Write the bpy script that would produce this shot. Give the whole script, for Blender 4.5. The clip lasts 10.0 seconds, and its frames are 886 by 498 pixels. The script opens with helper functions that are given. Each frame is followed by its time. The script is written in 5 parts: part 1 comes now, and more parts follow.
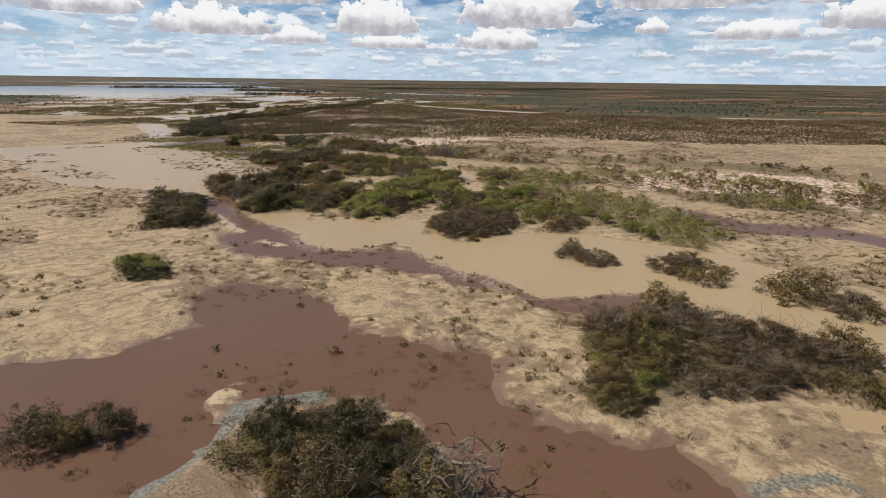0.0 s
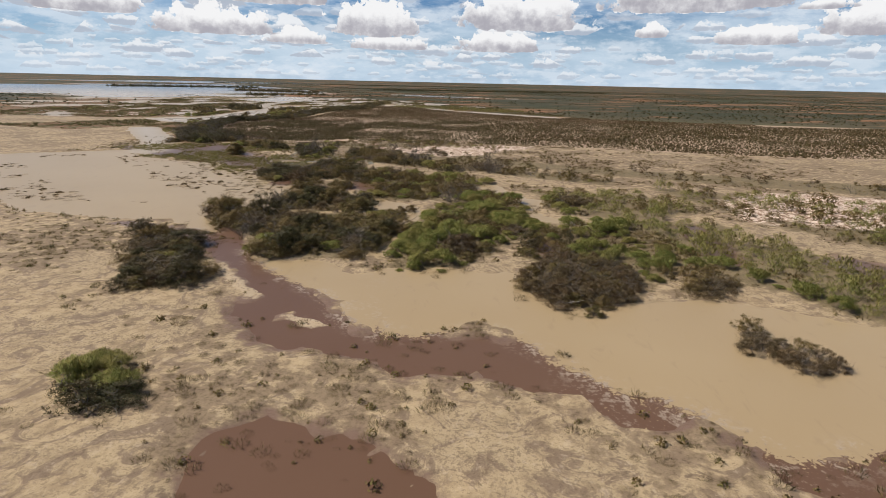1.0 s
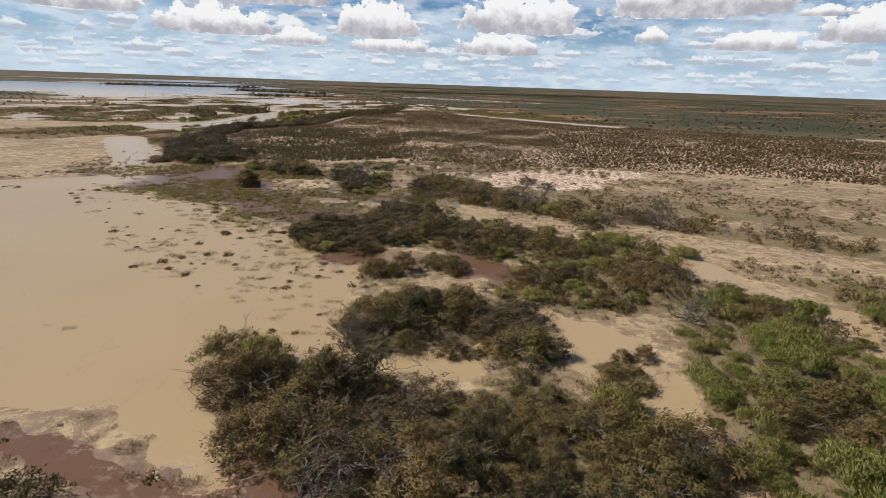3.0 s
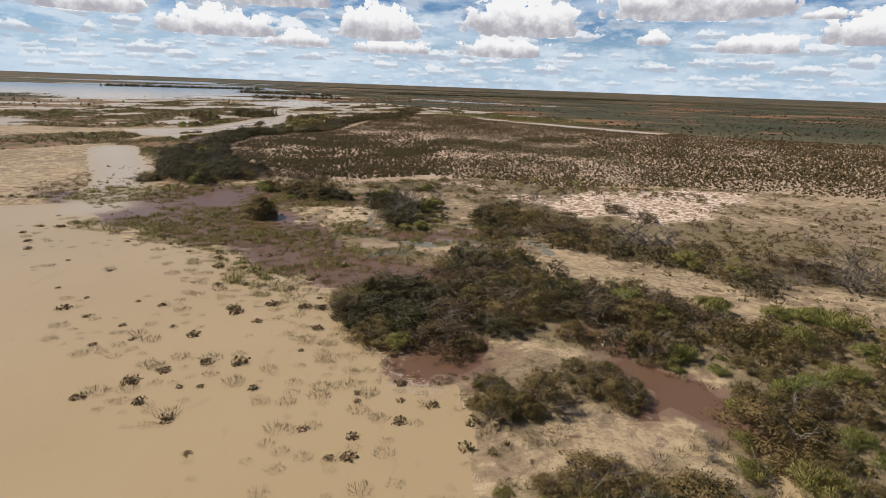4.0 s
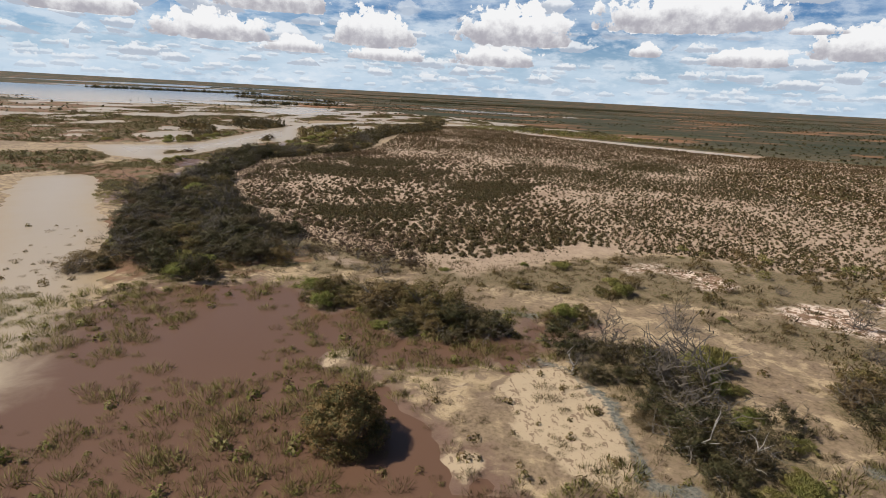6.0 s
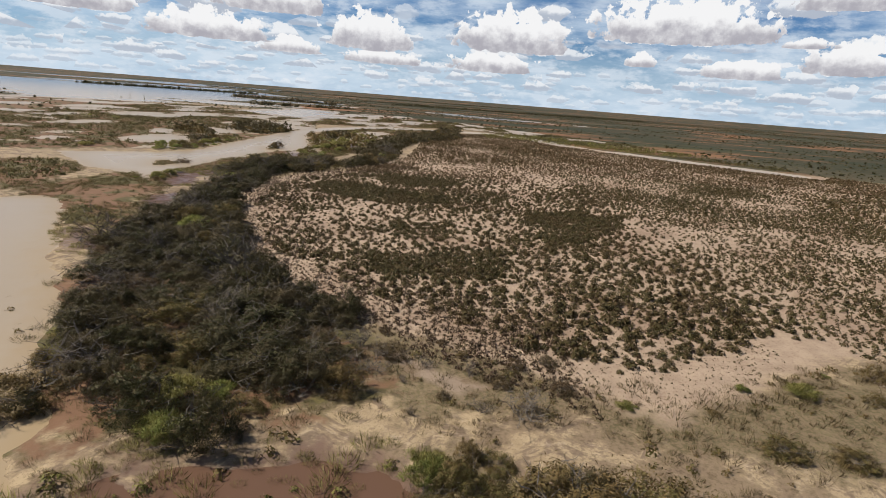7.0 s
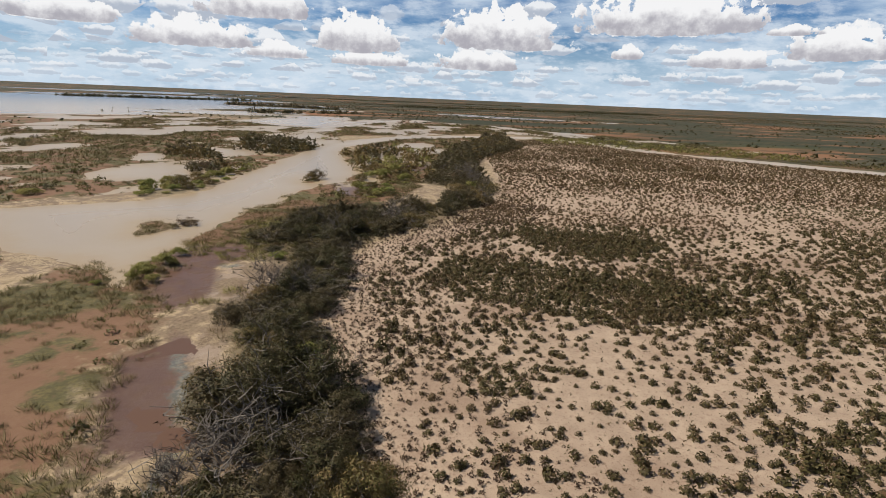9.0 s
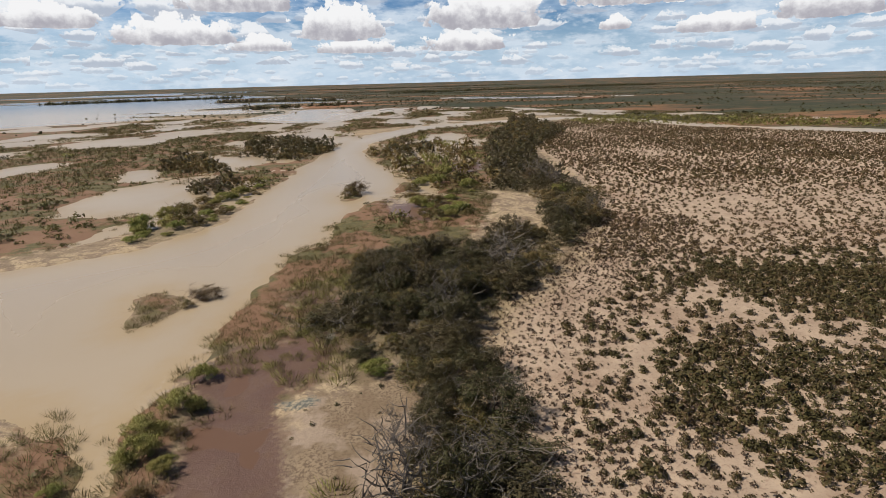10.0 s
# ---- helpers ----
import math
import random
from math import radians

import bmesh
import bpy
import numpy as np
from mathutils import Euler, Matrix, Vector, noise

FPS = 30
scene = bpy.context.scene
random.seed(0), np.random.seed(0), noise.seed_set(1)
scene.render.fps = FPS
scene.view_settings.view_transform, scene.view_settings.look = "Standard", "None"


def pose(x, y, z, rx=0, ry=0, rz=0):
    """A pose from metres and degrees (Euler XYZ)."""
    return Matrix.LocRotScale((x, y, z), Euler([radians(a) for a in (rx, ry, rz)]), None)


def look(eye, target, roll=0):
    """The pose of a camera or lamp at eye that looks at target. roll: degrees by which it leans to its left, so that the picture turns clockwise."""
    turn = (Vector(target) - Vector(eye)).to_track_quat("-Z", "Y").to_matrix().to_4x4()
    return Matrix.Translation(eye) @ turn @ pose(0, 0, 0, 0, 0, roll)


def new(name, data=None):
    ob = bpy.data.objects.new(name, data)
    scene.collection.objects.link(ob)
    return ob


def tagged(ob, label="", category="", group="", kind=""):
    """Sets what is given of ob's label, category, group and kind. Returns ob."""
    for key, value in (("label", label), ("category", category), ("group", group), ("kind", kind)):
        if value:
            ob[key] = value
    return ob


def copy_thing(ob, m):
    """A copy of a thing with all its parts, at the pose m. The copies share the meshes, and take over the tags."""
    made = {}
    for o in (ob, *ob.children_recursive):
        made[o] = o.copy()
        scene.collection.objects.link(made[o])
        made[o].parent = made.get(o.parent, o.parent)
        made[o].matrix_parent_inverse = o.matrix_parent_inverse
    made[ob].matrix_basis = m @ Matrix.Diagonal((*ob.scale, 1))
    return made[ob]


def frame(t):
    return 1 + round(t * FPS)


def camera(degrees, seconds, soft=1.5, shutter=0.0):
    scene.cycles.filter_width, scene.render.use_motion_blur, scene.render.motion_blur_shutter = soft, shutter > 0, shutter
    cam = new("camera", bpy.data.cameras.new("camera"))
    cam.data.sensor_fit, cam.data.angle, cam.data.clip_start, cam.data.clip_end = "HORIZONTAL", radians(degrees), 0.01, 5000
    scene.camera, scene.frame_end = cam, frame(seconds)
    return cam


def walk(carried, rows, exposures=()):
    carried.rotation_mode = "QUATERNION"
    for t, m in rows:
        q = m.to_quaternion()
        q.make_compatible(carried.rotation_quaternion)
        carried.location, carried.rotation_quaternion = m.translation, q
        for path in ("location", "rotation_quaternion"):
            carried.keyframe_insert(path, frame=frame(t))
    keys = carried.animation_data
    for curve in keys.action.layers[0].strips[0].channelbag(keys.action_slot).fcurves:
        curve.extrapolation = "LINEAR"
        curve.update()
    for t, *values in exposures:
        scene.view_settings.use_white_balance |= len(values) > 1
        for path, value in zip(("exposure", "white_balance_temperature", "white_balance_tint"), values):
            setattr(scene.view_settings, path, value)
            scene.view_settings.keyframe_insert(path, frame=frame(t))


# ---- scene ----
cam = camera(79.0, 10.0, soft=0.75)
PATH = [
    (0, (-0.927, -4.327, 28.565), (-0.896, -2.421, 27.961), 0.7),
    (0.5, (-7.777, 12.225, 28.291), (-7.739, 14.134, 27.696), 1.2),
    (1, (-14.547, 28.907, 27.994), (-14.509, 30.816, 27.396), 1.3),
    (1.5, (-21.31, 45.547, 27.525), (-21.273, 47.455, 26.927), 1.4),
    (2, (-28.135, 62.547, 27.21), (-28.099, 64.457, 26.618), 1.4),
    (2.5, (-35.057, 79.523, 26.91), (-35.018, 81.434, 26.32), 1.8),
    (2.7, (-37.797, 86.308, 26.831), (-37.754, 88.218, 26.241), 1.9),
    (3.8, (-52.603, 123.804, 25.968), (-52.56, 125.716, 25.383), 2.1),
    (4, (-55.363, 130.547, 25.863), (-55.324, 132.46, 25.28), 2.1),
    (4.5, (-62.342, 147.306, 25.451), (-62.303, 149.218, 24.867), 2.1),
    (5, (-69.389, 164.242, 25.169), (-69.348, 166.156, 24.589), 2.1),
    (5.5, (-76.524, 181.346, 24.929), (-76.472, 183.262, 24.357), 2.4),
    (6, (-83.826, 198.672, 24.705), (-83.757, 200.592, 24.149), 3.1),
    (6.2, (-86.846, 205.542, 24.632), (-86.771, 207.461, 24.076), 3.6),
    (7.3, (-103.808, 243.032, 23.82), (-103.709, 244.957, 23.286), 4.6),
    (7.5, (-106.907, 249.845, 23.738), (-106.805, 251.771, 23.206), 4.6),
    (8, (-114.702, 266.901, 23.442), (-114.596, 268.827, 22.915), 4.6),
    (8.5, (-122.42, 283.961, 23.154), (-122.309, 285.887, 22.625), 3.9),
    (9, (-130.168, 301.0, 22.938), (-130.053, 302.922, 22.397), 2.4),
    (9.5, (-137.858, 318.21, 22.773), (-137.743, 320.124, 22.206), 0.2),
    (10, (-145.536, 335.515, 22.722), (-145.422, 337.42, 22.125), -1.5),
]
walk(cam, [(t, look(eye, target, roll)) for t, eye, target, roll in PATH])


# ---------------------------------------------------------------- light
SUN_EL, SUN_AZ = 47.0, -82.0          # the sun stands to the west, a little ahead; azimuth from +y towards +x
sun_dir = Vector((math.sin(radians(SUN_AZ)) * math.cos(radians(SUN_EL)), math.cos(radians(SUN_AZ)) * math.cos(radians(SUN_EL)), math.sin(radians(SUN_EL))))
sun = new("sun", bpy.data.lights.new("sun", "SUN"))
sun.data.energy, sun.data.angle, sun.data.color = 5.0, radians(0.55), (1.0, 0.945, 0.865)
sun.matrix_world = look(sun_dir * 100, (0, 0, 0))
scene.view_settings.exposure = 0.16


class Nodes:
    """A small writer of shader nodes."""

    def __init__(self, tree):
        self.tree = tree
        tree.nodes.clear()

    def node(self, kind, **values):
        n = self.tree.nodes.new(kind)
        for key, value in values.items():
            if key == "op":
                n.operation = value
            elif key == "data":
                n.data_type = value
            elif key == "blend":
                n.blend_type = value
        return n

    def put(self, socket, value):
        if isinstance(value, bpy.types.NodeSocket):
            self.tree.links.new(value, socket)
        elif isinstance(value, (tuple, list)) and len(value) == 3 and socket.type == "RGBA":
            socket.default_value = (*value, 1)
        else:
            socket.default_value = value

    def math(self, op, a, b=0.0, clamp=False):
        n = self.node("ShaderNodeMath", op=op)
        n.use_clamp = clamp
        self.put(n.inputs[0], a), self.put(n.inputs[1], b)
        return n.outputs[0]

    def add(self, a, b):
        return self.math("ADD", a, b)

    def sub(self, a, b):
        return self.math("SUBTRACT", a, b)

    def mul(self, a, b):
        return self.math("MULTIPLY", a, b)

    def step(self, x, lo, hi, a=0.0, b=1.0):
        n = self.node("ShaderNodeMapRange")
        n.interpolation_type = "SMOOTHSTEP"
        for i, v in enumerate((x, lo, hi, a, b)):
            self.put(n.inputs[i], v)
        return n.outputs[0]

    def mix(self, f, a, b, blend="MIX"):
        n = self.node("ShaderNodeMix", data="RGBA", blend=blend)
        self.put(n.inputs[0], f), self.put(n.inputs[6], a), self.put(n.inputs[7], b)
        return n.outputs[2]

    def noise(self, vector, scale, detail=3.0, rough=0.55, warp=0.0):
        n = self.node("ShaderNodeTexNoise")
        self.put(n.inputs["Vector"], vector)
        n.inputs["Scale"].default_value, n.inputs["Detail"].default_value = scale, detail
        n.inputs["Roughness"].default_value, n.inputs["Distortion"].default_value = rough, warp
        return n.outputs[0]

    def cells(self, vector, scale, feature="F1"):
        n = self.node("ShaderNodeTexVoronoi")
        n.feature = feature
        self.put(n.inputs["Vector"], vector)
        n.inputs["Scale"].default_value = scale
        return n.outputs["Distance"]

    def place(self):
        return self.node("ShaderNodeNewGeometry").outputs["Position"]

    def attr(self, name):
        n = self.node("ShaderNodeAttribute")
        n.attribute_name = name
        return n.outputs["Fac"]

    def stretch(self, vector, scale):
        n = self.node("ShaderNodeVectorMath", op="MULTIPLY")
        self.put(n.inputs[0], vector)
        n.inputs[1].default_value = scale
        return n.outputs[0]

    def bump(self, height, strength, distance):
        n = self.node("ShaderNodeBump")
        n.inputs["Strength"].default_value, n.inputs["Distance"].default_value = strength, distance
        self.put(n.inputs["Height"], height)
        return n.outputs[0]

    def surface(self, colour, rough, normal=None, translucent=0.0, spec=0.3):
        p = self.node("ShaderNodeBsdfPrincipled")
        self.put(p.inputs["Base Color"], colour), self.put(p.inputs["Roughness"], rough)
        self.put(p.inputs["Specular IOR Level"], spec)
        if normal is not None:
            self.put(p.inputs["Normal"], normal)
        out = self.node("ShaderNodeOutputMaterial")
        last = p.outputs[0]
        if translucent:
            t = self.node("ShaderNodeBsdfTranslucent")
            self.put(t.inputs[0], colour)
            m = self.node("ShaderNodeMixShader")
            m.inputs[0].default_value = translucent
            self.tree.links.new(last, m.inputs[1]), self.tree.links.new(t.outputs[0], m.inputs[2])
            last = m.outputs[0]
        self.tree.links.new(last, out.inputs[0])


def material(name):
    m = bpy.data.materials.new(name)
    m.use_nodes = True
    return m, Nodes(m.node_tree)


# ---- sky: clear blue above, cumulus in rows that shrink towards the horizon
world = bpy.data.worlds.new("sky")
scene.world = world
world.use_nodes = True
W = Nodes(world.node_tree)
sky = W.node("ShaderNodeTexSky")
sky.sky_type, sky.sun_disc = "NISHITA", False
sky.sun_elevation, sky.sun_rotation = radians(SUN_EL), radians(SUN_AZ)
sky.air_density, sky.dust_density, sky.ozone_density = 1.0, 0.6, 1.5
direction = W.node("ShaderNodeTexCoord").outputs["Generated"]
xyz = W.node("ShaderNodeSeparateXYZ")
W.put(xyz.inputs[0], direction)
az = W.mul(W.math("ARCTAN2", xyz.outputs[0], xyz.outputs[1]), 57.2958)
el = W.mul(W.math("ARCSINE", xyz.outputs[2]), 57.2958)
elp = W.math("MAXIMUM", el, 0.0)


def joined(x, y, z=0.0):
    n = W.node("ShaderNodeCombineXYZ")
    W.put(n.inputs[0], x), W.put(n.inputs[1], y), W.put(n.inputs[2], z)
    return n.outputs[0]


flat = joined(az, elp)
puff = W.noise(flat, 0.75, 8.0, 0.60)
puff_up = W.noise(joined(W.sub(az, 0.35), W.add(elp, 0.40)), 0.75, 6.0, 0.60)
# the large clouds: azimuth, elevation of the base, half width, height
CLOUDS = [
    (-6.1, 4.5, 4.3, 3.3), (8.2, 5.3, 6.0, 3.6), (23.6, 6.9, 8.6, 3.6), (6.3, 3.1, 4.4, 1.9), (-15.5, 6.9, 5.4, 2.6), (-20.9, 4.0, 5.6, 2.3),
    (37.4, 4.6, 3.8, 2.6), (29.2, 3.8, 3.8, 1.5), (-4.8, 3.0, 4.2, 1.2), (20.6, 4.4, 1.7, 1.1), (-13.4, 3.3, 3.0, 1.3), (34.0, 6.4, 2.2, 0.8),
    (-31.0, 5.2, 4.5, 2.0), (47.0, 6.5, 6.0, 2.8), (-29.0, 8.6, 5.0, 2.0), (37.0, 9.5, 5.5, 2.2),
]
big = None
low = None
for a, e, wide, high in CLOUDS:
    du = W.mul(W.sub(az, a), 1 / wide)
    dv = W.sub(el, e)
    up = W.mul(W.math("MAXIMUM", dv, 0.0), 1 / high)
    down = W.mul(W.math("MAXIMUM", W.mul(dv, -1.0), 0.0), 6.0 / high)
    v = W.add(up, down)
    f = W.sub(1.0, W.add(W.mul(du, du), W.mul(v, v)))
    share = W.mul(W.step(f, -0.4, 0.2), W.step(up, 0.75, 0.0))
    big = f if big is None else W.math("MAXIMUM", big, f)
    low = share if low is None else W.math("MAXIMUM", low, share)
# fields of small cumulus: one cloud for each cell, with a flat base and a lumpy top
def cumulus(wide, tall, drift, share, lump):
    cell = W.node("ShaderNodeTexVoronoi")
    W.put(cell.inputs["Vector"], joined(W.mul(az, 1 / wide), W.mul(elp, 1 / tall), drift))
    cell.inputs["Scale"].default_value, cell.inputs["Randomness"].default_value = 1.0, 1.0
    here, tint = W.node("ShaderNodeSeparateXYZ"), W.node("ShaderNodeSeparateColor")
    W.put(here.inputs[0], cell.outputs["Position"]), W.put(tint.inputs[0], cell.outputs["Color"])
    size = W.step(tint.outputs[0], 1 - share, 1.0, 0.45, 1.0)
    there = W.step(tint.outputs[0], 0.98 - share, 1.02 - share)
    du = W.math("DIVIDE", W.sub(W.mul(az, 1 / wide), here.outputs[0]), W.mul(size, 0.62))
    dv = W.sub(W.mul(elp, 1 / tall), W.sub(here.outputs[1], 0.10))
    up = W.math("DIVIDE", W.math("MAXIMUM", dv, 0.0), W.mul(size, 0.62))
    down = W.math("DIVIDE", W.math("MAXIMUM", W.mul(dv, -1.0), 0.0), 0.14)
    v = W.add(up, down)
    body = W.sub(1.0, W.add(W.mul(du, du), W.mul(v, v)))
    rough = W.noise(joined(W.mul(az, lump), W.mul(elp, lump * 1.25), drift), 1.0, 6.0, 0.62)
    field = W.add(body, W.mul(W.sub(rough, 0.5), 4.2))
    mask = W.mul(W.step(field, 0.0, 0.45), there)
    grey = W.step(W.add(W.step(up, 0.75, 0.0), W.mul(W.sub(rough, 0.5), 1.6)), 0.35, 0.95)
    return mask, grey


big_field = W.add(big, W.mul(W.sub(puff, 0.5), 3.2))
big_mask = W.step(big_field, 0.02, 0.20)
veil = W.mul(W.step(W.noise(joined(W.mul(az, 0.12), W.mul(elp, 0.5)), 0.6, 6.0, 0.62), 0.36, 0.66), W.step(el, 9.0, 18.0, 0.70, 0.10))
haze = W.step(el, 7.0, 0.3)
blue = W.mix(1.0, sky.outputs[0], (0.033, 0.053, 0.080), "MULTIPLY")
blue = W.mix(W.step(el, 12.0, 40.0), blue, W.mix(1.0, blue, (0.58, 0.58, 0.58), "MULTIPLY"))
blue = W.mix(W.mul(haze, 0.80), blue, (0.50, 0.65, 0.82))
blue = W.mix(veil, blue, (0.66, 0.77, 0.88))
wisp = W.mul(W.step(W.noise(joined(W.mul(az, 0.30), W.mul(elp, 0.75), 3.0), 1.0, 7.0, 0.62), 0.44, 0.62), W.step(el, 14.0, 6.0, 0.06, 0.60))
air = W.mix(wisp, blue, (0.74, 0.81, 0.89))
for wide, tall, drift, share, lump, lo, hi, fade in ((2.3, 0.95, 2.0, 0.75, 1.6, 0.1, 3.4, 0.55), (3.8, 1.6, 7.0, 0.66, 1.0, 1.2, 6.0, 0.85), (6.8, 3.2, 11.0, 0.42, 0.6, 4.2, 24.0, 0.95)):
    mask, grey = cumulus(wide, tall, drift, share, lump)
    span = W.mul(W.step(el, lo - 0.4, lo + 0.5), W.step(el, hi + 0.8, hi - 0.4))
    tone = W.mix(grey, (0.86, 0.88, 0.91), (0.46, 0.51, 0.60))
    air = W.mix(W.mul(W.mul(mask, span), fade), air, tone)
big_grey = W.step(W.add(W.mul(low, 0.85), W.mul(W.sub(puff_up, 0.5), 1.5)), 0.22, 1.05)
big_col = W.mix(big_grey, (0.92, 0.92, 0.93), (0.43, 0.42, 0.47))
air = W.mix(big_mask, air, big_col)
back = W.node("ShaderNodeBackground")
W.put(back.inputs[0], air)
back.inputs[1].default_value = 0.88
W.tree.links.new(back.outputs[0], W.node("ShaderNodeOutputWorld").inputs[0])

# ---------------------------------------------------------------- plan
# areas as corner points in metres, streams as lines with half a width
TAN = []
TAN.append([
    (-180.5, 214.5), (-127.5, 242.5), (-100, 209.5), (-75.5, 180), (-62, 171), (-54, 167), (-51, 156), (-52, 150), (-47.5, 146.5), (-39, 147),
    (-33, 149), (-32.5, 145.5), (-38, 141), (-42.5, 139), (-45.5, 140.5), (-56, 147.5), (-62.5, 146.5), (-60.5, 138.5), (-58, 132.5), (-56, 126.5),
    (-58.5, 128.5), (-61, 128.5), (-64.5, 132), (-68.5, 135), (-101, 139)
])
TAN.append([
    (-125, 199.5), (-102.5, 211.5), (-101.5, 213.5), (-94.5, 212), (-89.5, 214.5), (-84, 207.5), (-80, 202.5), (-77, 200.5), (-72.5, 199.5),
    (-69, 197.5), (-67, 193), (-68.5, 191), (-70.5, 192), (-72, 190), (-65, 187.5), (-64, 183.5), (-61, 182.5), (-59, 181), (-61.5, 179), (-63, 176.5),
    (-64, 173.5), (-96.5, 172.5)
])
TAN.append([
    (-69.5, 198.5), (-63.5, 184), (-60, 179.5), (-59, 174.5), (-52.5, 173.5), (-52, 165.5), (-55, 163), (-52.5, 160.5), (-49.5, 158), (-49.5, 155.5),
    (-54.5, 153.5), (-57.5, 150), (-68, 150), (-86.5, 190)
])
TAN.append([
    (-31, 162), (-23.5, 153.5), (-16, 150), (-17, 140.5), (-18.5, 131), (-18.5, 125.5), (-20, 121), (-22.5, 114), (-26, 114), (-23, 121), (-22.5, 124),
    (-21, 130), (-21, 133.5), (-24, 138), (-28.5, 144.5), (-31.5, 146), (-31, 157.5)
])
TAN.append([
    (-46, 116), (-42, 112.5), (-36.5, 111), (-31, 110.5), (-27, 104), (-23, 104.5), (-22, 110.5), (-24, 115), (-22, 118), (-21.5, 111.5),
    (-20.5, 108.5), (-15.5, 106), (-12.5, 108.5), (-8.5, 106.5), (-5.5, 105.5), (-0.5, 106), (-1, 100.5), (0, 97), (2.5, 96), (4.5, 93.5), (6, 89.5),
    (-23.5, 87.5), (-27, 93.5), (-31, 98), (-33, 101), (-36, 103), (-41, 110)
])
TAN.append([
    (-18.5, 102.5), (-6.5, 98), (-1, 95), (5.5, 92.5), (13.5, 96.5), (20.5, 97.5), (25.5, 96.5), (30.5, 94.5), (37, 91), (43.5, 89.5), (47, 86.5),
    (50.5, 82), (54, 75.5), (57, 71), (60.5, 69), (62.5, 65), (67, 58.5), (50.5, 41), (47.5, 46.5), (45, 52), (41.5, 53), (39.5, 57.5), (35.5, 59.5),
    (33, 64.5), (30, 66.5), (25.5, 65.5), (19.5, 64), (14, 65), (10, 69.5), (4.5, 71.5), (1, 77), (-4, 84), (-8, 89), (-13.5, 85.5), (-20, 84.5),
    (-24.5, 88.5), (-28, 96), (-36.5, 102), (-43, 111.5), (-31, 107)
])
TAN.append([(34.5, 39.5), (37.5, 38), (40, 37), (45, 35), (42, 32), (37.5, 34), (35.5, 35.5)])
TAN.append([
    (-2, 183.5), (3, 180), (6.5, 169), (8.5, 161.5), (12.5, 159.5), (8, 148), (10, 143.5), (14.5, 141.5), (19, 137), (15.5, 133.5), (12, 138), (6, 139),
    (5.5, 144.5), (8, 155.5), (3.5, 164.5), (-1.5, 176.5)
])
TAN.append([
    (-37, 166.5), (-35, 165.5), (-29.5, 164.5), (-28, 160), (-25.5, 156.5), (-23.5, 155), (-20.5, 154), (-19, 150.5), (-28.5, 151), (-27, 154.5),
    (-29, 158), (-31.5, 162.5), (-36, 163.5)
])
# pale bars of silt within the water
BARS = []
BARS.append([
    (-73.5, 244), (-70.5, 244.5), (-69.5, 240.5), (-67.5, 239), (-67.5, 235), (-68, 232), (-68.5, 229), (-72, 229.5), (-73, 232.5), (-74, 236),
    (-76, 239.5), (-76, 241)
])
BARS.append([(-82, 231.5), (-79.5, 231.5), (-79, 230), (-80.5, 229), (-81.5, 230)])
BARS.append([(-92.5, 247), (-90.5, 247), (-90.5, 244.5), (-92.5, 243)])
BARS.append([(-79, 202), (-77.5, 202), (-75, 199.5), (-75, 197), (-77.5, 198)])
BARS.append([(-74.5, 201.5), (-73.5, 202), (-72, 200), (-73.5, 199), (-74.5, 200)])
BARS.append([(-77, 240), (-72.5, 243), (-68, 241), (-67.5, 234.5), (-69.5, 228), (-73.5, 229.5), (-76, 234)])
BARS.append([(-33.5, 90), (-30, 89.5), (-26, 87), (-29, 86)])
BARS.append([(-22.5, 40.5), (-21, 42), (-19, 42), (-19, 39.5), (-21, 38.5)])
BARS.append([(-48.5, 110.5), (-46.5, 108.5), (-43.5, 103), (-41, 99), (-37.5, 95.5), (-38.5, 94), (-41, 95), (-44.5, 101.5), (-47.5, 106.5)])
BROWN = []
BROWN.append([
    (-54.5, 45.5), (-34.5, 46), (-34.5, 48.5), (-31, 51), (-29.5, 54.5), (-32, 62.5), (-32.5, 67.5), (-28.5, 69), (-20.5, 66.5), (-14.5, 60),
    (-9.5, 54), (-4, 51.5), (0.5, 49), (4, 48.5), (6, 46), (5, 42), (6, 38.5), (8.5, 36.5), (12, 35), (15.5, 33.5), (19.5, 34), (19, 32.5),
    (20.5, 30.5), (21.5, 27.5), (18.5, 21), (4, 21.5), (2, 29), (-1, 32.5), (-2.5, 38), (-11, 41), (-15.5, 40), (-18, 39), (-19, 36), (-20, 31.5),
    (-21.5, 29), (-22, 24.5), (-37, 24.5)
])
BROWN.append([
    (-74.5, 133), (-63.5, 128), (-55.5, 125), (-55.5, 130), (-51, 127.5), (-47, 118), (-44, 113), (-38, 105), (-32.5, 99.5), (-29, 95), (-26, 89.5),
    (-23.5, 84.5), (-18.5, 84), (-12, 84.5), (-6.5, 84), (-3, 82.5), (-0.5, 78.5), (2, 75.5), (4, 72.5), (8.5, 72.5), (9.5, 70), (6.5, 67.5), (2.5, 69),
    (0, 73), (-5.5, 74), (-9.5, 75.5), (-14.5, 77), (-18, 76), (-21.5, 78.5), (-27, 81), (-32, 82), (-36, 84.5), (-40, 89), (-42, 93.5), (-38.5, 93.5),
    (-43, 100.5), (-50, 113), (-53, 117.5), (-63, 125), (-77, 131.5)
])
BROWN.append([(-23.5, 100), (-22.5, 100.5), (-20, 85), (-21.5, 85)])
BROWN.append([(18, 63.5), (27, 65.5), (26.5, 58), (22, 55.5), (19, 57.5)])
